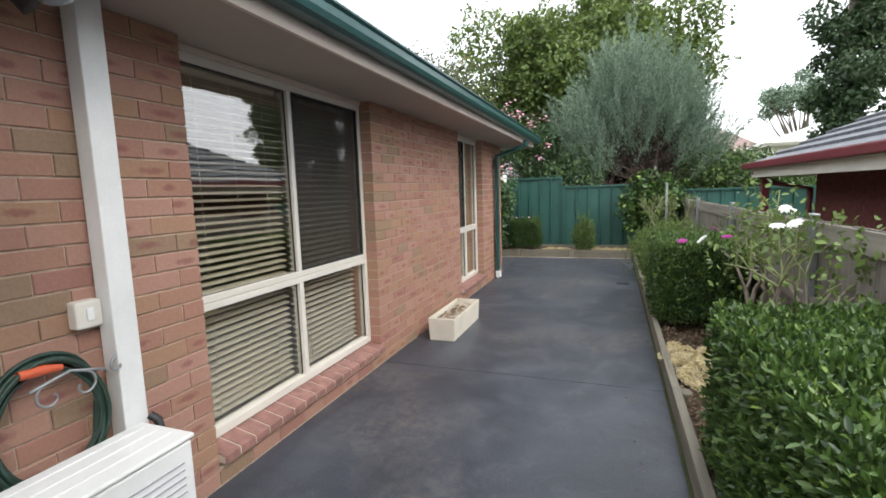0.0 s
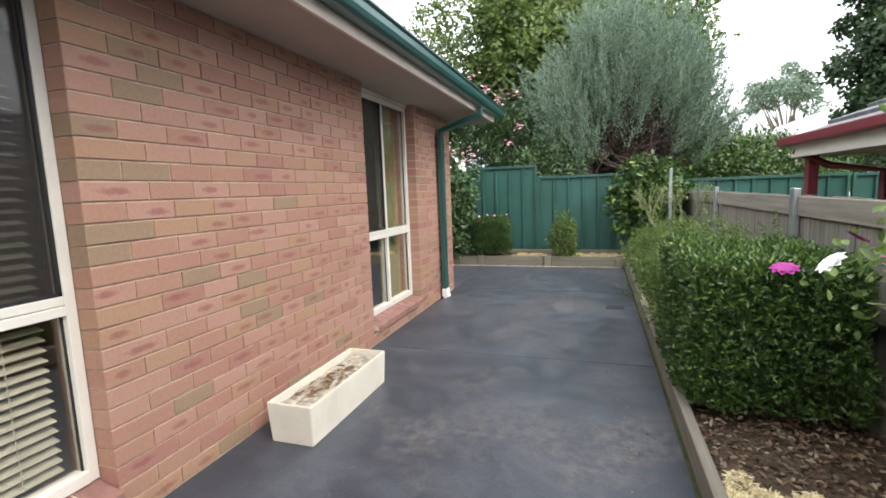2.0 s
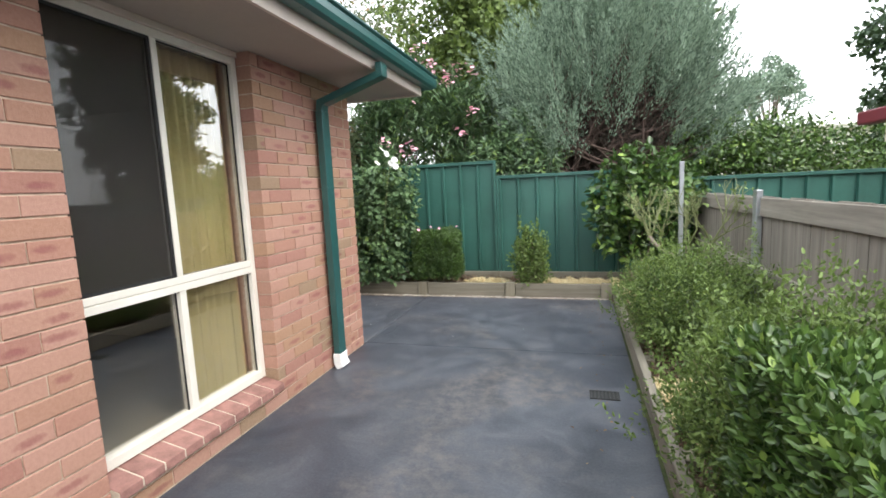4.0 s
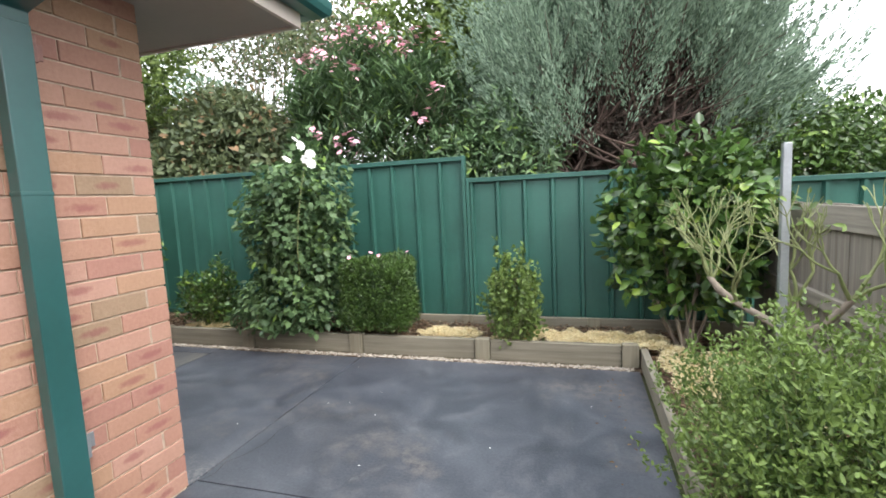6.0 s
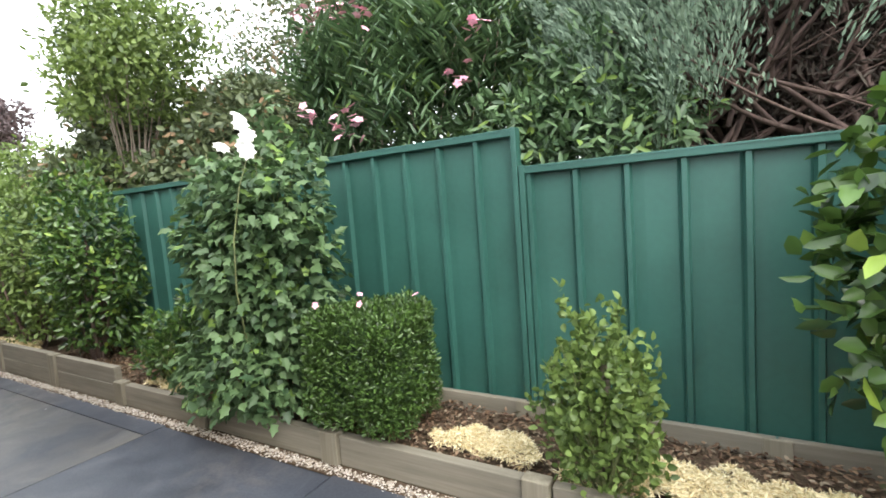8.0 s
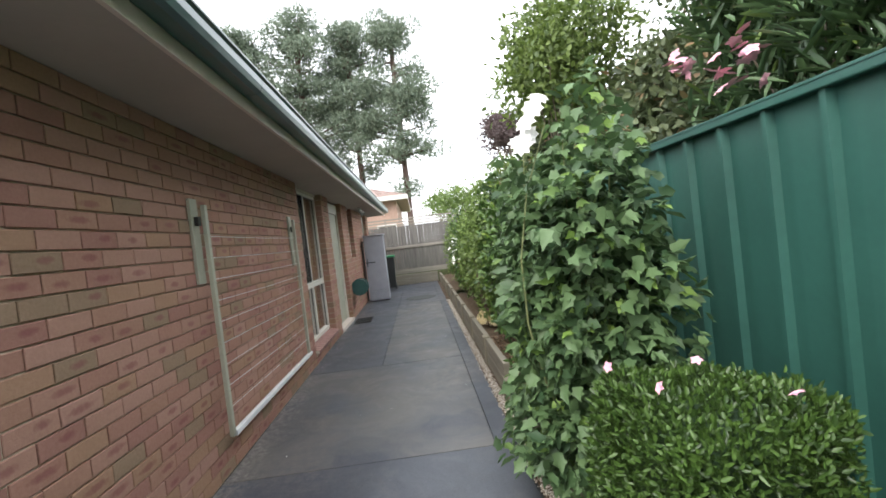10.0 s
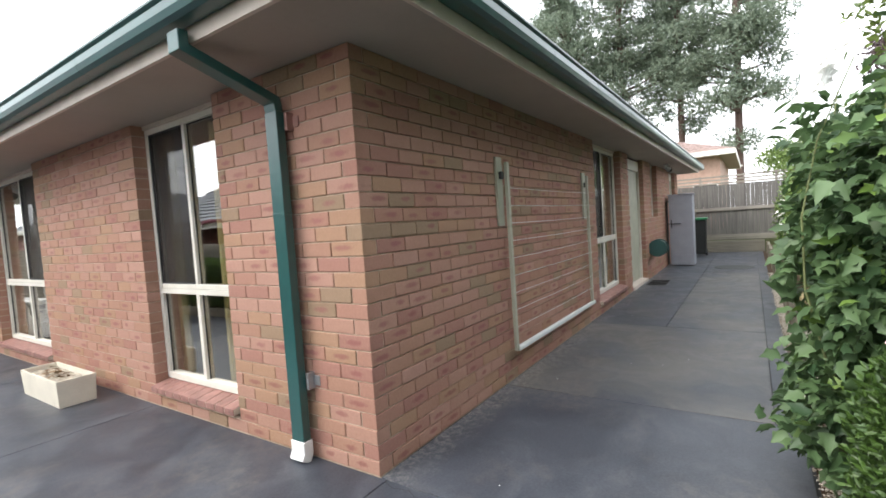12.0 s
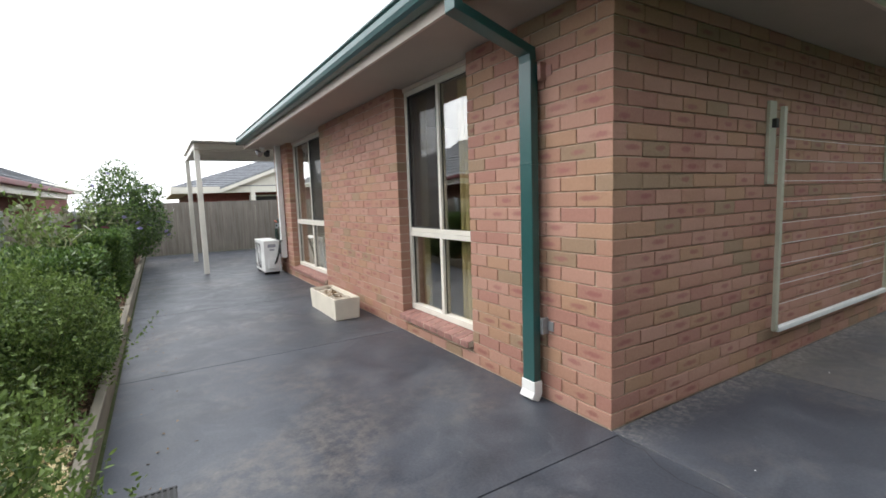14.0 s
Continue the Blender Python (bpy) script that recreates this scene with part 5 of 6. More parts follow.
def branchy(base, seed, h, spread, mat, parent, levels=4, r0=0.028, lean=(0, 0, 1), n0=4, name="branch", old=0.5):
    """A pruned bush: thick old wood below, thin canes above. Returns the tips."""
    R = np.random.default_rng(seed)
    items, tips = [], []
    def grow(p, d, ln, r, lv):
        s = np.linspace(0, 1, 5)[:, None]
        side = unit(R.normal(0, 1, 3))
        q = p + d * ln
        P = p + d * ln * s + side * ln * 0.10 * np.sin(s * np.pi)
        items.append((P, np.linspace(r, r * 0.72, 5)))
        if lv == 0:
            tips.append(q)
            return
        for _ in range(R.integers(2, 4)):
            nd = unit(d + R.normal(0, spread, 3) + np.array((0, 0, 0.25)))
            grow(q, nd, ln * R.uniform(0.62, 0.95), r * 0.64, lv - 1)
    for _ in range(n0):
        grow(np.array(base, float), unit(np.array(lean) + R.normal(0, spread * 0.8, 3) * (1, 1, 0.2)), h, r0, levels)
    big = [i for i in items if i[1][0] > r0 * old]
    small = [i for i in items if i[1][0] <= r0 * old]
    if big:
        tubes("trunk", big, M_BARK, parent, 7)
    tubes("cane", small, mat, parent, 5)
    return np.array(tips)


# bare pruned rose with a stake, corner of the bed
r1 = empty("pruned_rose", (2.95, 0.85, 0.08), "bare pruned rose bush with green canes tied to a stake", "rose bush", "rose bushes")
tubes("main_trunk", [([(2.98, 1.02, 0.02), (2.97, 1.02, 0.22), (2.99, 0.99, 0.45), (2.95, 0.99, 0.62), (2.95, 0.98, 0.78)], [0.036, 0.031, 0.033, 0.030, 0.020]),
                     ([(2.95, 0.99, 0.60), (2.86, 1.11, 0.66), (2.77, 1.24, 0.71), (2.70, 1.31, 0.77), (2.66, 1.37, 0.84)], [0.024, 0.020, 0.018, 0.022, 0.016]),
                     ([(2.96, 0.97, 0.60), (3.04, 0.88, 0.68), (3.12, 0.80, 0.84)], [0.022, 0.019, 0.015])], M_BARK, r1, 8)
tips = np.concatenate([branchy(p, sd, 0.19, 0.42, M_STEM, r1, 3, 0.0105, ln, n0, old=2) for p, sd, ln, n0 in
                       (((2.95, 0.98, 0.76), 11, (-0.1, -0.2, 1), 3), ((2.67, 1.36, 0.82), 12, (-0.25, 0.2, 1), 4), ((3.11, 0.81, 0.82), 13, (0.1, -0.3, 1), 3), ((2.77, 1.24, 0.71), 14, (-0.3, -0.1, 0.8), 2))])
n = 60
ii = rng.integers(0, len(tips), n)
out_leaves("young_leaves", tips[ii] + rng.normal(0, 0.03, (n, 3)), unit(rng.normal(0, 1, (n, 3))), 0.05, 0.025, L_LIGHT, r1)
st = thing(box("garden_stake", 2.85, 2.887, 0.875, 0.912, 0.0, 1.57, M_STEELG, None, 0.004), "grey square garden stake beside a pruned rose", "stake", "garden stakes")

def rose(x, y, seed, h=0.36, fl=((0.0, 0.0, 0.0),)):
    r = empty("rose_bush", (x, y, 0.08), "standard rose bush with twisted grey trunk and white and magenta flowers", "rose bush", "rose bushes")
    tips = branchy((x, y, 0.45), seed, h * 0.85, 0.55, M_STEM, r, 3, 0.021, (0, 0, 1), 4)
    tubes("main_trunk", [([(x, y, 0.02), (x + 0.03, y + 0.02, 0.2), (x - 0.01, y, 0.46)], [0.046, 0.040, 0.040]), ([(x + 0.1, y + 0.02, 0.02), (x + 0.08, y, 0.25), (x + 0.02, y, 0.5)], [0.030, 0.027, 0.024])], M_BARK, r, 8)
    tubes("tie", [([(x - 0.035, y, 0.22), (x + 0.05, y - 0.04, 0.235), (x + 0.12, y, 0.24), (x + 0.05, y + 0.05, 0.23), (x - 0.035, y, 0.22)], [0.005] * 5)], M_WHITE, r, 5)
    n = 430
    ii = rng.integers(0, len(tips), n)
    out_leaves("foliage", tips[ii] + rng.normal(0, 0.075, (n, 3)), unit(rng.normal(0, 1, (n, 3))), 0.052, 0.030, L_LIGHT, r, up=0.2)
    hi = tips[np.argsort(-tips[:, 2])]
    return r, hi
ra, hi = rose(2.90, -4.50, 21)
blossom("flower_white", np.array([(2.62, -4.40, 1.10), (2.72, -4.70, 1.02), (3.12, -4.5, 1.33), (3.17, -4.48, 1.31)]), 0.05, M_WPET, ra, 9, "full white rose flower")
blossom("flower_magenta", np.array([(2.47, -4.47, 1.09), (2.78, -4.42, 1.12), (2.72, -4.3, 1.17)]), 0.042, M_MAG, ra, 9, "full magenta rose flower")
rb, hi = rose(3.05, -5.15, 22, 0.34)
blossom("flower_white", hi[:2], 0.045, M_WPET, rb, 9, "full white rose flower")
rc, hi = rose(2.85, -9.25, 23, 0.42)
blossom("flower_white", hi[:3], 0.045, M_WPET, rc, 9, "full white rose flower")

# airy light-green bush by the edging
def airy(name, c, r, n, label, seed, mat=L_LIGHT, L=0.026, W=0.012, zmin=0.12):
    e = empty(name, (c[0], c[1], 0.08), label, "shrub")
    tops = [tuple(np.array(c) + unit(rng.normal(0, 1, 3)) * np.array(r) * 0.95 * (1, 1, 0.6) + (0, 0, r[2] * 0.35)) for _ in range(46)]
    stems("stem", (c[0], c[1], 0.06), tops, 0.006, M_STEM, e, 0.1, 5)
    P, N = ball_surface(c, r, n, 0.25, 0.6, seed, zmin)
    # sprigs: leaves gathered along upright shoots
    m = max(40, n // 38)
    S, _ = ball_surface(c, (r[0] * 0.95, r[1] * 0.95, r[2] * 0.95), m, 0.3, 0.25, seed + 2, zmin)
    up = unit(np.stack([rng.normal(0, 0.35, len(S)), rng.normal(0, 0.35, len(S)), np.ones(len(S))], 1))
    t = rng.uniform(0, 0.20, (len(S), 22))
    Q = S[:, None] + up[:, None] * t[..., None] + rng.normal(0, 0.008, (len(S), 22, 3))
    P = np.concatenate([P, Q.reshape(-1, 3)])
    N = np.concatenate([N, unit(rng.normal(0, 1, (len(S) * 22, 3)))])
    out_leaves("foliage", P, N, L, W, mat, e, up=0.5, spin=0.9)
    # inner leaves take the darker box green to stand for shade inside the bush
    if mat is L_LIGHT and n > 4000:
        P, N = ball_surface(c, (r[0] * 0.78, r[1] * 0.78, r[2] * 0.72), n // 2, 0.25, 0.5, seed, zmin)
        out_leaves("inner_foliage", P, N, L, W, L_BOX, e, up=0.4, spin=0.9, label="inner leaves in a darker green for the shade within")
    return e
airy("leafy_shrub", (2.78, 0.02, 0.42), (0.52, 0.60, 0.42), 17000, "loose light green small-leaved shrub beside the edging", 31)
airy("leafy_shrub", (2.80, -1.96, 0.50), (0.52, 0.44, 0.47), 15000, "loose light green small-leaved shrub beside the edging", 32)
airy("leafy_shrub", (2.62, -1.35, 0.20), (0.20, 0.22, 0.16), 1500, "low light green seedling clump beside the edging", 33)
airy("young_shrub", (1.36, 2.16, 0.46), (0.24, 0.18, 0.38), 2100, "sparse young shrub with round leaves round a cut stump", 34, L_LIGHT, 0.040, 0.030)
stp = thing(new("cut_stump"), "short cut grey stump inside the young shrub", "stump")
tubes("stump_wood", [([(1.37, 2.19, 0.05), (1.375, 2.18, 0.4), (1.38, 2.18, 0.68)], [0.028, 0.022, 0.02])], M_BARK, stp, 8)
airy("low_shrub", (-1.95, 2.30, 0.40), (0.34, 0.24, 0.28), 1500, "low rounded leafy shrub in the fence bed", 35, L_CAM, 0.06, 0.03, 0.18)


def big_shrub(name, c, r, n, mat, label, seed, L=0.075, W=0.038, zmin=0.25, core=True):
    e = empty(name, (c[0], c[1], 0.1), label, "shrub")
    tops = [tuple(np.array(c) + unit(rng.normal(0, 1, 3)) * np.array(r) * 0.7 * (1, 1, 0.6)) for _ in range(12)]
    stems("stem", (c[0], c[1], 0.05), tops, 0.02, M_BARKP, e)
    P, N = ball_surface(c, r, n, 0.2, 0.5, seed, zmin)
    out_leaves("foliage", P, N, L, W, mat, e, up=0.05)
    return e
big_shrub("gardenia", (-3.55, 2.46, 1.05), (0.60, 0.33, 0.88), 4200, L_CAM, "tall glossy green shrub beside the steel fence", 41)
big_shrub("gardenia", (-5.0, 2.46, 1.1), (0.75, 0.33, 0.98), 4600, L_LIGHT, "tall glossy green shrub beside the steel fence", 42)
big_shrub("gardenia", (-6.6, 2.46, 1.05), (0.78, 0.33, 0.95), 3400, L_LIGHT, "bright green leafy shrub with small white flowers by the fence", 43)
big_shrub("gardenia", (-8.3, 2.46, 1.05), (0.78, 0.33, 0.9), 2600, L_CAM, "tall glossy green shrub beside the steel fence", 44)
big_shrub("gardenia", (-10.5, 2.46, 1.05), (1.0, 0.33, 0.9), 2200, L_LIGHT, "bright green leafy shrub with small white flowers by the fence", 45)
g = empty("gardenia_flowers", (-7.0, 2.0, 1.0), "small white flower heads on the bright shrub", "flower")
g.name = "flower_cluster"
blossom("flower", np.stack([rng.uniform(-8.2, -6.3, 26), rng.uniform(2.05, 2.15, 26), rng.uniform(0.8, 1.4, 26)], 1), 0.03, M_WPET, g, 6)

# purple-flowering bush by the patio
pb = big_shrub("flowering_bush", (2.55, -10.4, 1.10), (0.72, 0.72, 1.02), 12000, L_HEDGE, "leafy bush with pale mauve flowers beside the patio", 46, 0.06, 0.035)
P, N = ball_surface((2.5, -10.3, 1.10), (0.84, 0.84, 1.05), 44, 0.1, 0.05, 47, 0.5)
blossom("flower", P, 0.05, simple("mauve_petal", (0.50, 0.47, 0.78), 0.6), pb, 6, "pale mauve flower")

# ---- trees behind the fences ----
def tree(name, base, h, crown_c, crown_r, n, mat, label, seed, L, W, trunk_r=0.12, limbs=9, bark=M_BARK, lumps=14, lump_r=0.38, per=None, droop=0.0, fill=0.35, axial=False, flat=0.8):
    """Tapered trunk, limbs, and a crown of leaf clumps with gaps."""
    R = np.random.default_rng(seed)
    e = empty(name, base, label, "tree")
    b = np.array(base, float)
    c, r = np.array(crown_c, float), np.array(crown_r, float)
    fork = b + (c - b) * 0.45 if not axial else c + (0, 0, r[2] * 0.72)
    items = [(np.stack([b + (fork - b) * t + R.normal(0, 0.03, 3) * (1, 1, 0) for t in np.linspace(0, 1, 6)]), np.linspace(trunk_r, trunk_r * 0.7, 6))]
    cl = []
    for k in range(lumps):
        v = unit(R.normal(0, 1, 3))
        v[2] = abs(v[2]) * 0.9 - 0.35 if k % 3 and not axial else v[2]
        q = c + v * r * (R.uniform(0.5, 0.92) if not axial else R.uniform(0.25, 0.95))
        if axial and k % 6 == 0:
            q = c + np.array((R.normal(0, 0.18), R.normal(0, 0.18), R.uniform(0.66, 0.98))) * r
        cl.append(q)
    tubes("trunk", items, bark, e, 9)
    li = []
    for q in cl:
        root = fork
        if axial:
            root = b + (fork - b) * min(0.97, max(0.2, (q[2] - b[2] - 0.25 * np.hypot(*(q - c)[:2])) / (fork[2] - b[2])))
        mid = (root + q) / 2 + R.normal(0, 0.12 if not axial else 0.03, 3) * r
        s = np.linspace(0, 1, 7)[:, None]
        li.append(((1 - s) ** 2 * root + 2 * s * (1 - s) * mid + s * s * q, np.linspace(trunk_r * 0.42, trunk_r * 0.07, 7)))
    tubes("limb", li, bark, e, 6)
    Ps, Ns = [], []
    m = n // lumps
    for k, q in enumerate(cl):
        v = unit(R.normal(0, 1, (m, 3)))
        f = np.array([noise.noise(Vector(tuple(p * 2.1 + seed + k))) for p in v])
        rad = lump_r * R.uniform(0.7, 1.25) * r.mean()
        Ps.append(q + v * (rad * (1 + 0.5 * f) * R.uniform(0.25, 1, m) ** fill)[:, None] * (1.1, 1.1, flat))
        Ns.append(v)
    P, N = np.concatenate(Ps), np.concatenate(Ns)
    out_leaves("crown", P, N, L, W, mat, e, up=-droop, wild=0.7)
    return e


# blue-green juniper just behind the fence
jn = empty("juniper", (1.45, 4.0, 0.0), "spreading blue-green juniper with upswept feathery sprays behind the fence", "tree")
R = np.random.default_rng(51)
base = np.array((1.45, 4.0, 0.0))
tubes("trunk", [([base, base + (0.0, 0.05, 1.0), base + (-0.05, 0.1, 2.0), base + (0.1, 0.2, 2.8)], [0.09, 0.08, 0.065, 0.04]), ([base + (0.5, 0.5, 0), base + (0.8, 0.4, 1.1), base + (1.0, 0.5, 2.2)], [0.07, 0.06, 0.04])], M_BARKP, jn, 9)
tubes("trunk", [([base + (1.2, 0.3, 0), base + (1.25, 0.3, 1.2), base + (1.5, 0.2, 2.3), base + (2.0, 0.3, 3.0)], [0.06, 0.055, 0.045, 0.03])], M_BARKP, jn, 9)
c0, rad = np.array((2.40, 4.75, 1.6)), np.array((1.70, 1.45, 3.0))
dirs, ends, items = [], [], []
while len(ends) < 340:
    a, el = R.uniform(0, 2 * np.pi), math.asin(R.uniform(0.12, 1.0))
    v = np.array((math.cos(a) * math.cos(el), math.sin(a) * math.cos(el), math.sin(el)))
    q = c0 + v * rad * (1 + 0.22 * noise.noise(Vector(v * 2.2))) * R.uniform(0.86, 1.06)
    # the shaded underside over the fence is bare
    if q[1] < 4.9 and q[2] < 2.75 and 1.8 < q[0] < 3.6 and R.uniform() < 0.92:
        continue
    root = base + np.array((R.uniform(0, 1.6), R.uniform(0.1, 0.6), R.uniform(1.3, 2.7)))
    if root[2] > q[2] - 0.2:
        root[2] = max(1.2, q[2] - 0.5)
    mid = (root + q) / 2 + np.array((0, 0, -0.15)) + R.normal(0, 0.08, 3)
    s = np.linspace(0, 1, 8)[:, None]
    items.append(((1 - s) ** 2 * root + 2 * s * (1 - s) * mid + s * s * q, np.linspace(0.022, 0.004, 8)))
    ends.append(q)
    dirs.append(unit(v * (0.75, 0.75, 0.5) + np.array((0, 0, 1.1))))
tubes("limb", items, M_BARKP, jn, 5)
# feathery plumes: each a tapering brush of fine sprigs that sweeps up and out
Ps, Ds, Ws = [], [], []
for q, d in zip(ends, dirs):
    for j in range(6):
        o = q + R.normal(0, 0.17, 3) - d * R.uniform(0.1, 0.60)
        dd = unit(d + R.normal(0, 0.28, 3))
        ln = R.uniform(0.50, 1.05)
        t = R.uniform(0, 1, 120) ** 0.8
        w = 0.058 * np.sqrt(np.maximum(0.02, 1 - t))
        off = R.normal(0, 1, (120, 3)) * w[:, None]
        Ps.append(o + dd * (t * ln)[:, None] + np.array((0, 0, 0.10)) * (t * t)[:, None] + off)
        Ds.append(dd + off * 4.0 + R.normal(0, 0.12, (120, 3)))
P, D = np.concatenate(Ps), np.concatenate(Ds)
leaves("foliage", P, D, R.normal(0, 1, P.shape), R.uniform(0.035, 0.075, len(P)), 0.017, L_CON, jn)
# dead inside growth
items = []
for k in range(300):
    root = base + np.array((R.uniform(-0.2, 2.0), R.uniform(0, 0.9), R.uniform(1.3, 2.8)))
    v = unit(np.array((R.normal(0.3, 0.7), R.normal(-0.1, 0.5), R.uniform(0.1, 1.0))))
    items.append((np.stack([root + v * t + (0, 0, 0.1 * t * t) for t in np.linspace(0, R.uniform(0.4, 1.2), 5)]), np.linspace(0.010, 0.003, 5)))
tubes("inner_twig_growth", items, M_BARKP, jn, 4, "bare brown inner twigs")
n = 60000
v = unit(R.normal(0, 1, (n, 3)))
P = np.array((2.55, 4.85, 2.25)) + v * (1.30, 0.80, 0.95) * (R.uniform(0, 1, n) ** 0.4)[:, None]
leaves("inner_growth", P, R.normal(0, 1, (n, 3)) + (0, 0, 0.6), R.normal(0, 1, (n, 3)), R.uniform(0.06, 0.14, n), 0.018, L_BROWN, jn, label="dead brown inner needles")

# oleander with pink flowers
ol = empty("oleander", (-0.75, 4.0, 0.0), "tall oleander with narrow leaves and pink flowers behind the fence", "shrub")
ends = []
for k in range(220):
    v = unit(R.normal(0, 1, 3) * (1, 0.8, 0.9) + (0, -0.2, 0.55))
    ends.append(np.array((-0.60, 3.95, 1.9)) + v * np.array((1.40, 0.85, 1.75)) * R.uniform(0.55, 1.05))
stems("stem", (-0.6, 4.1, 0.0), [tuple(q) for q in ends[:60]], 0.012, M_BARK, ol, 0.08, 5, 0.4)
C, D = [], []
for q in ends:
    d = unit(q - np.array((-0.6, 4.1, 1.0)) + (0, 0, 0.4))
    for j in range(62):
        a = R.uniform(0, 2 * np.pi)
        s = unit(np.cross(d, (0.3, 0.2, 0.9)))
        b = np.cross(d, s)
        C.append(q - d * R.uniform(0, 0.5) + R.normal(0, 0.09, 3))
        D.append(0.55 * d + (math.cos(a) * s + math.sin(a) * b) * 0.8 + (0, 0, 0.05))
C, D = np.array(C), np.array(D)
leaves("foliage", C, D, np.tile((0, 0, 1.0), (len(C), 1)) + R.normal(0, 0.35, C.shape), R.uniform(0.13, 0.23, len(C)), 0.032, L_OLE, ol, curl=0.3)
F = [ends[i] for i in np.argsort([-q[2] + 0.5 * q[1] for q in ends])[:26]]
P = np.concatenate([q + (0, -0.05, 0.1) + R.normal(0, 0.06, (8, 3)) for q in F] + [np.array(c) + R.normal(0, 0.05, (9, 3)) for c in ((-0.62, 2.95, 2.05), (-0.45, 2.95, 2.02), (-0.85, 2.9, 2.15), (0.45, 3.2, 2.55), (-0.5, 3.2, 2.9), (0.25, 3.3, 2.3))])
blossom("flower", P, 0.040, M_PINK, ol, 5, "clustered pale pink flowers")

tree("deciduous_tree", (-0.2, 12.5, 0), 9, (0.5, 12.5, 6.3), (4.9, 3.6, 3.6), 78000, L_DEC, "broad leafy green tree standing behind the gardens", 61, 0.18, 0.13, 0.25, lumps=56, lump_r=0.34)
tree("mixed_shrub", (-3.3, 4.3, 0), 3, (-3.2, 4.3, 2.0), (1.7, 1.0, 1.3), 22000, L_OLIVE, "dense reddish green shrub behind the steel fence", 62, 0.10, 0.055, 0.06, lumps=22, lump_r=0.42)
tree("mixed_shrub", (-5.8, 4.2, 0), 3, (-5.8, 4.2, 2.2), (1.7, 1.0, 1.5), 19000, L_OLIVE, "dense reddish green shrub behind the steel fence", 63, 0.11, 0.06, 0.06, lumps=20, lump_r=0.42)
tree("slender_tree", (-2.3, 4.6, 0), 4, (-2.3, 4.5, 3.6), (1.4, 0.7, 1.5), 3600, L_OLIVE, "thin airy sapling with sparse leaves against the sky", 64, 0.07, 0.045, 0.03, lumps=18, lump_r=0.45)
tree("olive_tree", (-6.3, 6.8, 0), 4, (-6.3, 6.8, 2.9), (2.2, 1.4, 1.6), 12000, L_CON, "pale grey-green bushy tree beyond the fence", 65, 0.13, 0.05, 0.09, lumps=24, lump_r=0.4)
tree("garden_shrub", (4.6, 5.2, 0), 2, (4.6, 5.0, 1.6), (1.9, 0.9, 0.95), 20000, L_HEDGE, "leafy green shrubs in the neighbouring garden", 66, 0.075, 0.045, 0.05, lumps=26, lump_r=0.50)
tree("garden_shrub", (8.2, 6.5, 0), 2, (8.2, 6.4, 1.6), (2.2, 1.0, 0.9), 14000, L_DEC, "leafy green shrubs in the neighbouring garden", 67, 0.08, 0.05, 0.05, lumps=18, lump_r=0.42)
tree("young_tree", (1.0, 6.3, 0), 2, (1.4, 6.3, 2.0), (2.6, 0.5, 1.4), 12000, L_OLE, "dark undergrowth behind the steel fence", 68, 0.08, 0.03, 0.04, lumps=16, lump_r=0.4)
tree("wild_shrub", (0.9, 3.9, 0), 2, (0.85, 3.75, 1.75), (0.75, 0.45, 0.85), 7000, L_OLE, "dark undergrowth behind the steel fence", 69, 0.10, 0.035, 0.03, lumps=14, lump_r=0.55)
for k, (x, y, h) in enumerate(((7.05, 5.2, 8.2), (8.5, 5.5, 9.0), (9.9, 5.9, 8.6))):
    tree("poplar", (x, y, 0), h, (x, y, h * 0.55), (0.68, 0.68, h * 0.45), 20000, L_POP, "tall narrow dark green poplar", 70 + k, 0.10, 0.08, 0.12, lumps=60, lump_r=0.20, axial=True)
tree("gum_tree", (19, 46, 0), 12, (18, 45, 8.8), (3.8, 3, 3.4), 5500, L_CON, "sparse grey-green gum tree far away", 75, 0.35, 0.14, 0.3, lumps=22, lump_r=0.26)
for k, (x, y, h, r) in enumerate(((-35.5, -10.2, 19.5, 2.8), (-36, -6.2, 20.5, 3.2), (-37, -2.4, 19.5, 2.8), (-35, 1.2, 19.0, 3.0), (-40, -14, 20, 4.0), (-44, -20, 19, 5.0))):
    tree("pine_tree", (x, y, 0), h, (x, y, h * 0.62), (r * 1.15, r * 1.2, h * 0.38), 24000, L_PINE, "tall open-crowned pine tree with bare trunk, needles paled for haze", 80 + k, 0.34, 0.085, 0.26, bark=M_BARKP, lumps=64, lump_r=0.235, axial=True, flat=0.55)
tree("plum_tree", (-30, 9, 0), 8, (-30, 9, 7.4), (3.4, 2.8, 3.0), 8000, L_PLUM, "purple-leaved plum tree with twiggy top", 90, 0.22, 0.13, 0.15, lumps=24, lump_r=0.26)
tree("bright_shrub", (-20, 3.2, 0), 3, (-20, 3.2, 2.9), (1.8, 1.5, 1.0), 5000, L_LIGHT, "bright yellow-green rounded shrub beyond the far fence", 91, 0.11, 0.06, 0.08, lumps=18, lump_r=0.4)
tree("citrus_tree", (-9.5, 4.4, 0), 3, (-9.5, 4.3, 2.1), (2.0, 1.0, 1.3), 8000, L_DEC, "leafy tree leaning over the steel fence", 92, 0.10, 0.06, 0.07, lumps=22, lump_r=0.4)

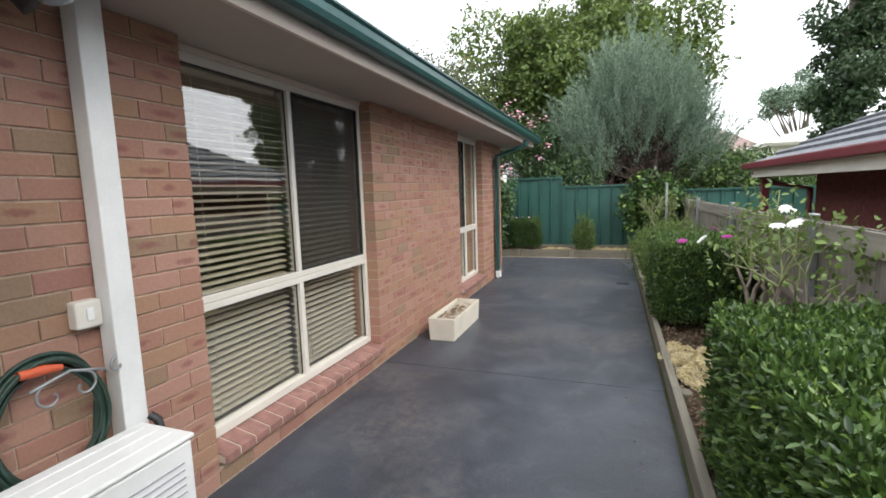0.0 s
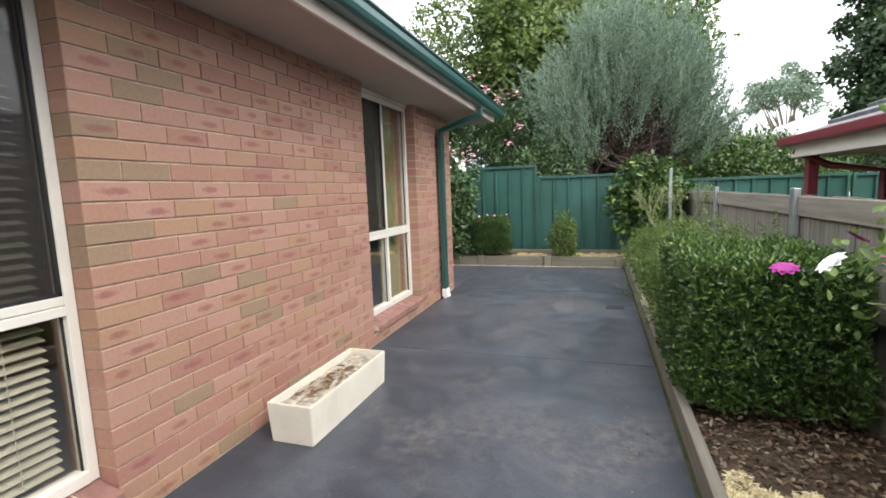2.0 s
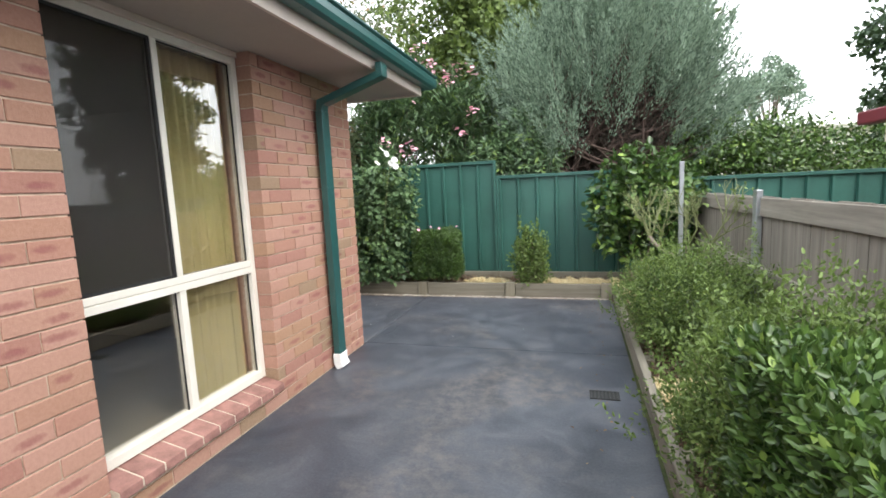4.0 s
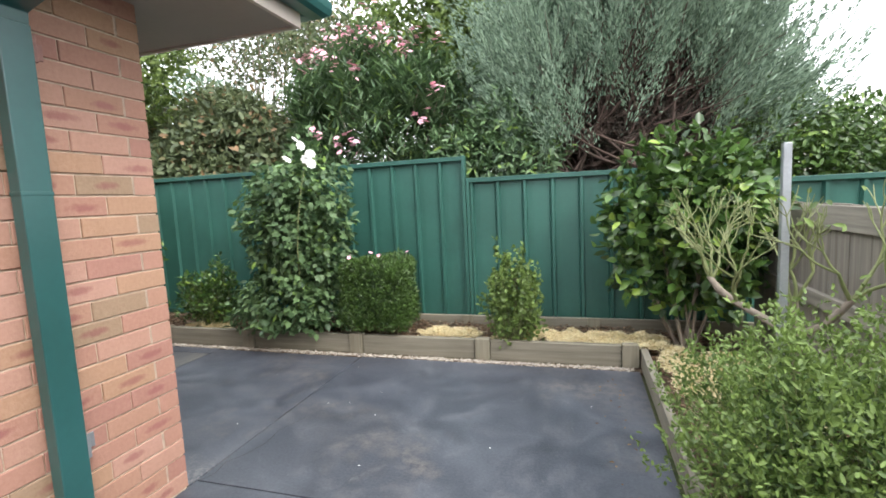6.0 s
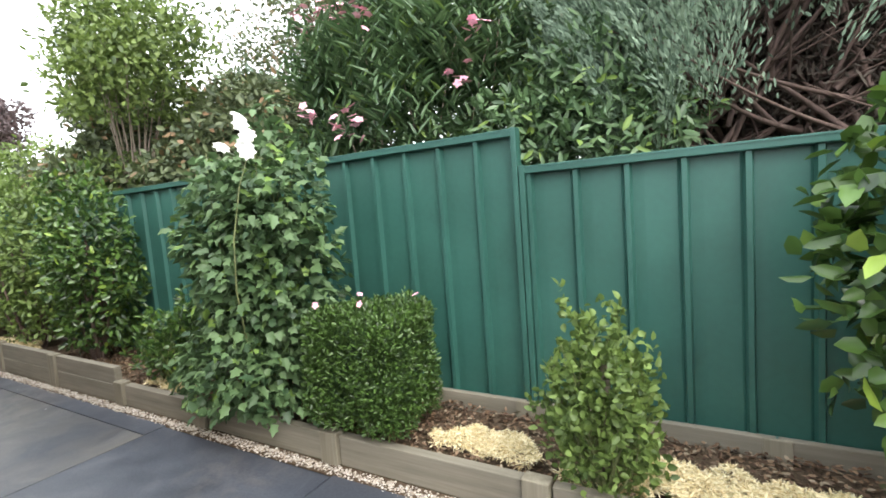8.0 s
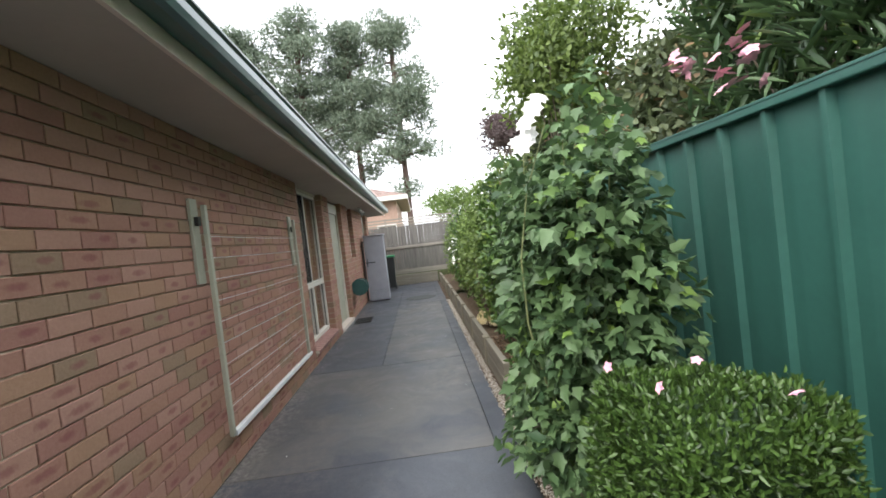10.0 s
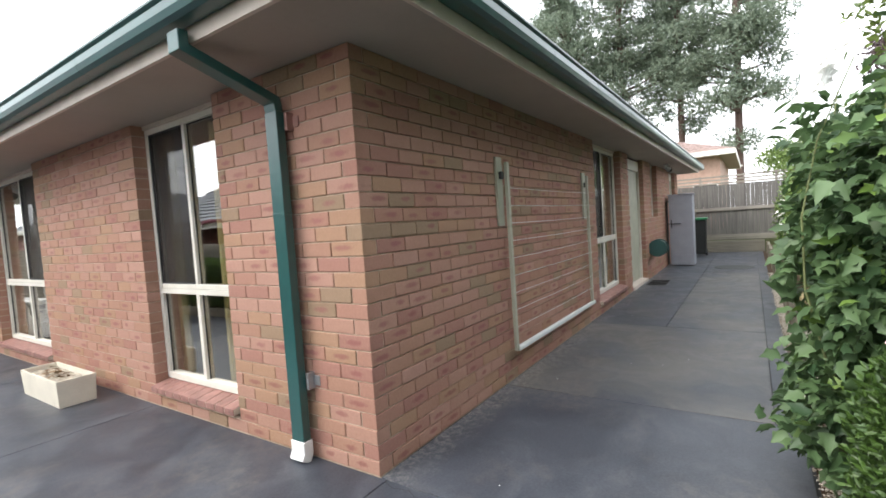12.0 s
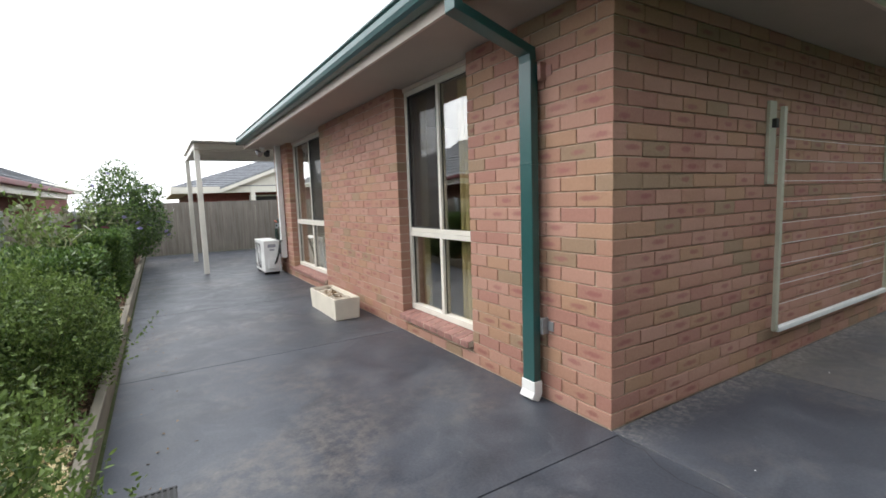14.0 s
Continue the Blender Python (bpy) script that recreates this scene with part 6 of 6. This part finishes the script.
tree("slender_tree", (-5.0, 7.5, 0), 6, (-5.0, 7.5, 5.2), (2.6, 1.2, 2.2), 5200, L_OLIVE, "thin airy tree with sparse leaves against the sky", 93, 0.11, 0.07, 0.06, lumps=26, lump_r=0.36)
tree("leafy_sapling", (-4.6, 3.5, 0), 3, (-4.5, 3.5, 3.2), (1.2, 0.6, 1.8), 9000, L_DEC, "yellow-green sapling leaning over the steel fence", 94, 0.09, 0.05, 0.04, lumps=18, lump_r=0.42)

# ---- neighbouring houses ----
def house(name, x0, x1, y0, y1, wall_h, rise, wall_m, roof_m, fascia_m, label, eave=0.5, ridge_x=True, z0=0.0, windows=(), gutter_m=None):
    h = empty(name, ((x0 + x1) / 2, (y0 + y1) / 2, z0), label, "house", "neighbouring houses")
    w = box("wall", x0, x1, y0, y1, z0, z0 + wall_h, wall_m, h)
    a, b, c, d = x0 - eave, x1 + eave, y0 - eave, y1 + eave
    zt = z0 + wall_h
    bm = bmesh.new()
    add_box(bm, a, b, c, d, zt + 0.002, zt + 0.02)
    part("soffit", bm, M_SOFFIT, h)
    for nm, q in (("fascia", (a - 0.03, a, c, d)), ("fascia", (b, b + 0.03, c, d)), ("fascia", (a, b, c - 0.03, c)), ("fascia", (a, b, d, d + 0.03))):
        box(nm, *q, zt - 0.02, zt + 0.20, fascia_m, h, 0.005)
    for nm, q in (("gutter", (a - 0.14, a - 0.032, c - 0.13, d + 0.13)), ("gutter", (a - 0.14, b + 0.14, c - 0.14, c - 0.032))):
        box(nm, *q, zt + 0.11, zt + 0.205, gutter_m or fascia_m, h, 0.015)
    zr = zt + 0.18
    s = min(b - a, d - c) / 2
    if ridge_x:
        r0, r1 = (a + s, (c + d) / 2, zr + rise), (b - s, (c + d) / 2, zr + rise)
        V = [(a, c, zr), (b, c, zr), (b, d, zr), (a, d, zr), r0, r1]
        F = [(0, 1, 5, 4), (1, 2, 5), (2, 3, 4, 5), (3, 0, 4)]
    else:
        r0, r1 = ((a + b) / 2, c + s, zr + rise), ((a + b) / 2, d - s, zr + rise)
        V = [(a, c, zr), (b, c, zr), (b, d, zr), (a, d, zr), r0, r1]
        F = [(0, 1, 4), (1, 2, 5, 4), (2, 3, 5), (3, 0, 4, 5)]
    rf = data_ob("roof", V, F, roof_m, h)
    # tile courses on each slope
    bm = bmesh.new()
    for f in F:
        pts = [Vector(V[i]) for i in f]
        lo = [p for p in pts if p.z < zr + 0.01]
        hi = [p for p in pts if p.z > zr + 0.01]
        e0, e1 = lo[0], lo[1]
        if len(hi) == 2:
            h0, h1 = sorted(hi, key=lambda p: (p - e0).length)
        else:
            h0 = h1 = hi[0]
        n = max(3, int((h0 - e0).length / 0.33))
        nn = (e1 - e0).cross(h0 - e0).normalized()
        if nn.z < 0:
            nn = -nn
        for k in range(n):
            t0, t1 = k / n, min(1, (k + 1.05) / n)
            q = [e0.lerp(h0, t0) + nn * 0.05, e1.lerp(h1, t0) + nn * 0.05, e1.lerp(h1, t1) + nn * 0.012, e0.lerp(h0, t1) + nn * 0.012, e0.lerp(h0, t0), e1.lerp(h1, t0)]
            vs = [bm.verts.new(p) for p in q]
            bm.faces.new((vs[0], vs[1], vs[2], vs[3]))
            bm.faces.new((vs[4], vs[5], vs[1], vs[0]))
    part("tile_course", bm, roof_m, rf)
    for k, (side, p, q0, q1) in enumerate(windows):
        if side == "w":
            wn_ = box("window", x0 - 0.03, x0 + 0.02, p - 0.5, p + 0.5, z0 + q0, z0 + q1, M_WHITE, h, 0.005)
            box("pane", x0 - 0.034, x0 - 0.031, p - 0.45, p + 0.45, z0 + q0 + 0.05, z0 + q1 - 0.05, M_DARK, wn_)
        elif side == "s":
            wn_ = box("window", p - 0.6, p + 0.6, y0 - 0.03, y0 + 0.02, z0 + q0, z0 + q1, M_WHITE, h, 0.005)
            box("pane", p - 0.55, p + 0.55, y0 - 0.034, y0 - 0.031, z0 + q0 + 0.05, z0 + q1 - 0.05, M_DARK, wn_)
        elif side == "n":
            wn_ = box("window", p - 0.6, p + 0.6, y1 - 0.02, y1 + 0.03, z0 + q0, z0 + q1, M_WHITE, h, 0.005)
            box("pane", p - 0.55, p + 0.55, y1 + 0.031, y1 + 0.034, z0 + q0 + 0.05, z0 + q1 - 0.05, M_DARK, wn_)
        elif side == "e":
            wn_ = box("window", x1 - 0.02, x1 + 0.03, p - 0.5, p + 0.5, z0 + q0, z0 + q1, M_WHITE, h, 0.005)
            box("pane", x1 + 0.031, x1 + 0.034, p - 0.45, p + 0.45, z0 + q0 + 0.05, z0 + q1 - 0.05, M_DARK, wn_)
    return h


hA = house("neighbour_house", 4.65, 12.5, -14, -0.45, 1.62, 2.3, M_DKBRICK, M_GTILE, M_CREAM, "neighbouring dark brick house with grey tiled roof and red gutters", 0.62, False, gutter_m=M_RED)
box("veranda_post", 4.12, 4.22, 0.02, 0.12, 0, 1.62, M_RED, hA, 0.006)
tubes("downpipe", [([(4.0, 0.1, 1.68), (4.3, 0.0, 1.50), (4.6, -0.4, 1.42), (4.6, -0.4, 0)], [0.04] * 4)], M_RED, hA, 8)
house("neighbour_house", 8.8, 14.0, 40, 50, 3.0, 2.6, M_ROOM, M_RTILE, M_CREAM, "distant house with terracotta tiled roof", 0.5, True, z0=1.2)
house("neighbour_house", 11.2, 22, 26, 33, 3.7, 2.0, M_CREAM, M_WHITE, M_CREAM, "distant cream house with pale metal roof", 0.4, False)
house("neighbour_house", -32, -22.5, -9, 0.6, 3.3, 1.9, simple("salmon_brick", (0.44, 0.29, 0.23), 0.8, var=0.15, scale=6), M_RTILE, M_CREAM, "salmon brick house with terracotta roof beyond the far fence", 0.6, False, z0=0.3, windows=(("e", 0.0, 1.0, 2.1),))
hS = house("neighbour_house", -9, 0.9, -28, -17, 1.76, 1.9, M_DKBRICK, M_GTILE, M_CREAM, "red brick house with grey tiled roof beyond the patio fence", 0.6, True, windows=(("n", -1.6, 0.7, 1.65), ("n", -5, 0.7, 1.65)))
GV = [(-5.9, 1.95), (-0.2, 1.95), (-3.05, 3.06)]
data_ob("gable", [(x, y, z) for y in (-16.42, -17.6) for x, z in GV], [(0, 1, 2), (5, 4, 3), (0, 3, 4, 1)], M_CREAM, hS, "cream boarded gable")
for xa_, xb_ in ((-6.15, -3.05), (0.05, -3.05)):
    V = [(x, y, z) for z_ in (0, 0.07) for y in (-16.2, -21.5) for x, z in ((xa_, 1.87 + z_), (xb_, 3.08 + z_))]
    data_ob("gable_roof", V, [(0, 1, 3, 2), (4, 6, 7, 5), (0, 4, 5, 1), (2, 3, 7, 6), (0, 2, 6, 4), (1, 5, 7, 3)], M_GTILE, hS)
    V = [(x, y, z) for z_ in (-0.13, -0.004) for y in (-16.17, -16.20) for x, z in ((xa_, 1.87 + z_), (xb_, 3.08 + z_))]
    data_ob("barge_board", V, [(0, 1, 3, 2), (4, 6, 7, 5), (0, 4, 5, 1), (2, 3, 7, 6), (0, 2, 6, 4), (1, 5, 7, 3)], M_CREAM, hS)
box("veranda_post", -1.1, -0.95, -16.5, -16.35, 0, 1.94, M_CREAM, hS)
house("neighbour_house", 6.5, 16, -34, -22, 2.3, 2.2, M_DKBRICK, M_GTILE, M_CREAM, "low brick house with grey tiled roof in the distance", 0.6, True)
house("neighbour_house", 22, 36, -60, -45, 2.6, 3.0, M_CREAM, M_GTILE, M_CREAM, "low brick house with grey tiled roof in the distance", 0.6, True)

# ---- litter on the ground ----
n = 130
C = np.stack([2.2 - np.abs(rng.normal(0, 0.13, n)), rng.uniform(-8.5, 1.8, n), np.full(n, 0.003)], 1)
ob = leaves("fallen_leaves", C, rng.normal(0, 1, (n, 3)) * (1, 1, 0.05), np.tile((0, 0, 1.0), (n, 1)) + rng.normal(0, 0.15, (n, 3)), rng.uniform(0.012, 0.03, n), 0.012, L_DEAD)
tagged(ob, "small dry leaves scattered on the paving", "leaf litter", "", "stuff")
n = 26
C = np.stack([rng.uniform(-6, 2.1, n), rng.uniform(0.3, 1.85, n), np.full(n, 0.003)], 1)
ob = leaves("petal_litter", C, rng.normal(0, 1, (n, 3)) * (1, 1, 0.05), np.tile((0, 0, 1.0), (n, 1)), 0.012, 0.009, M_WPET)
tagged(ob, "tiny pale petals scattered on the paving", "leaf litter", "", "stuff")

# ---- bricks of the house walls ----
lay_bricks(brick_cells(-Y_END, [(-b, -a) for a, b in OPEN_E], [0.12, 0.12], 27, True), wall_e, True, 2.4)
lay_bricks(brick_cells(-X_END, [(-b, -a) for a, b in OPEN_N], [SILL_N[k] for k in range(4)], 27, False), wall_n, False, 0.9)
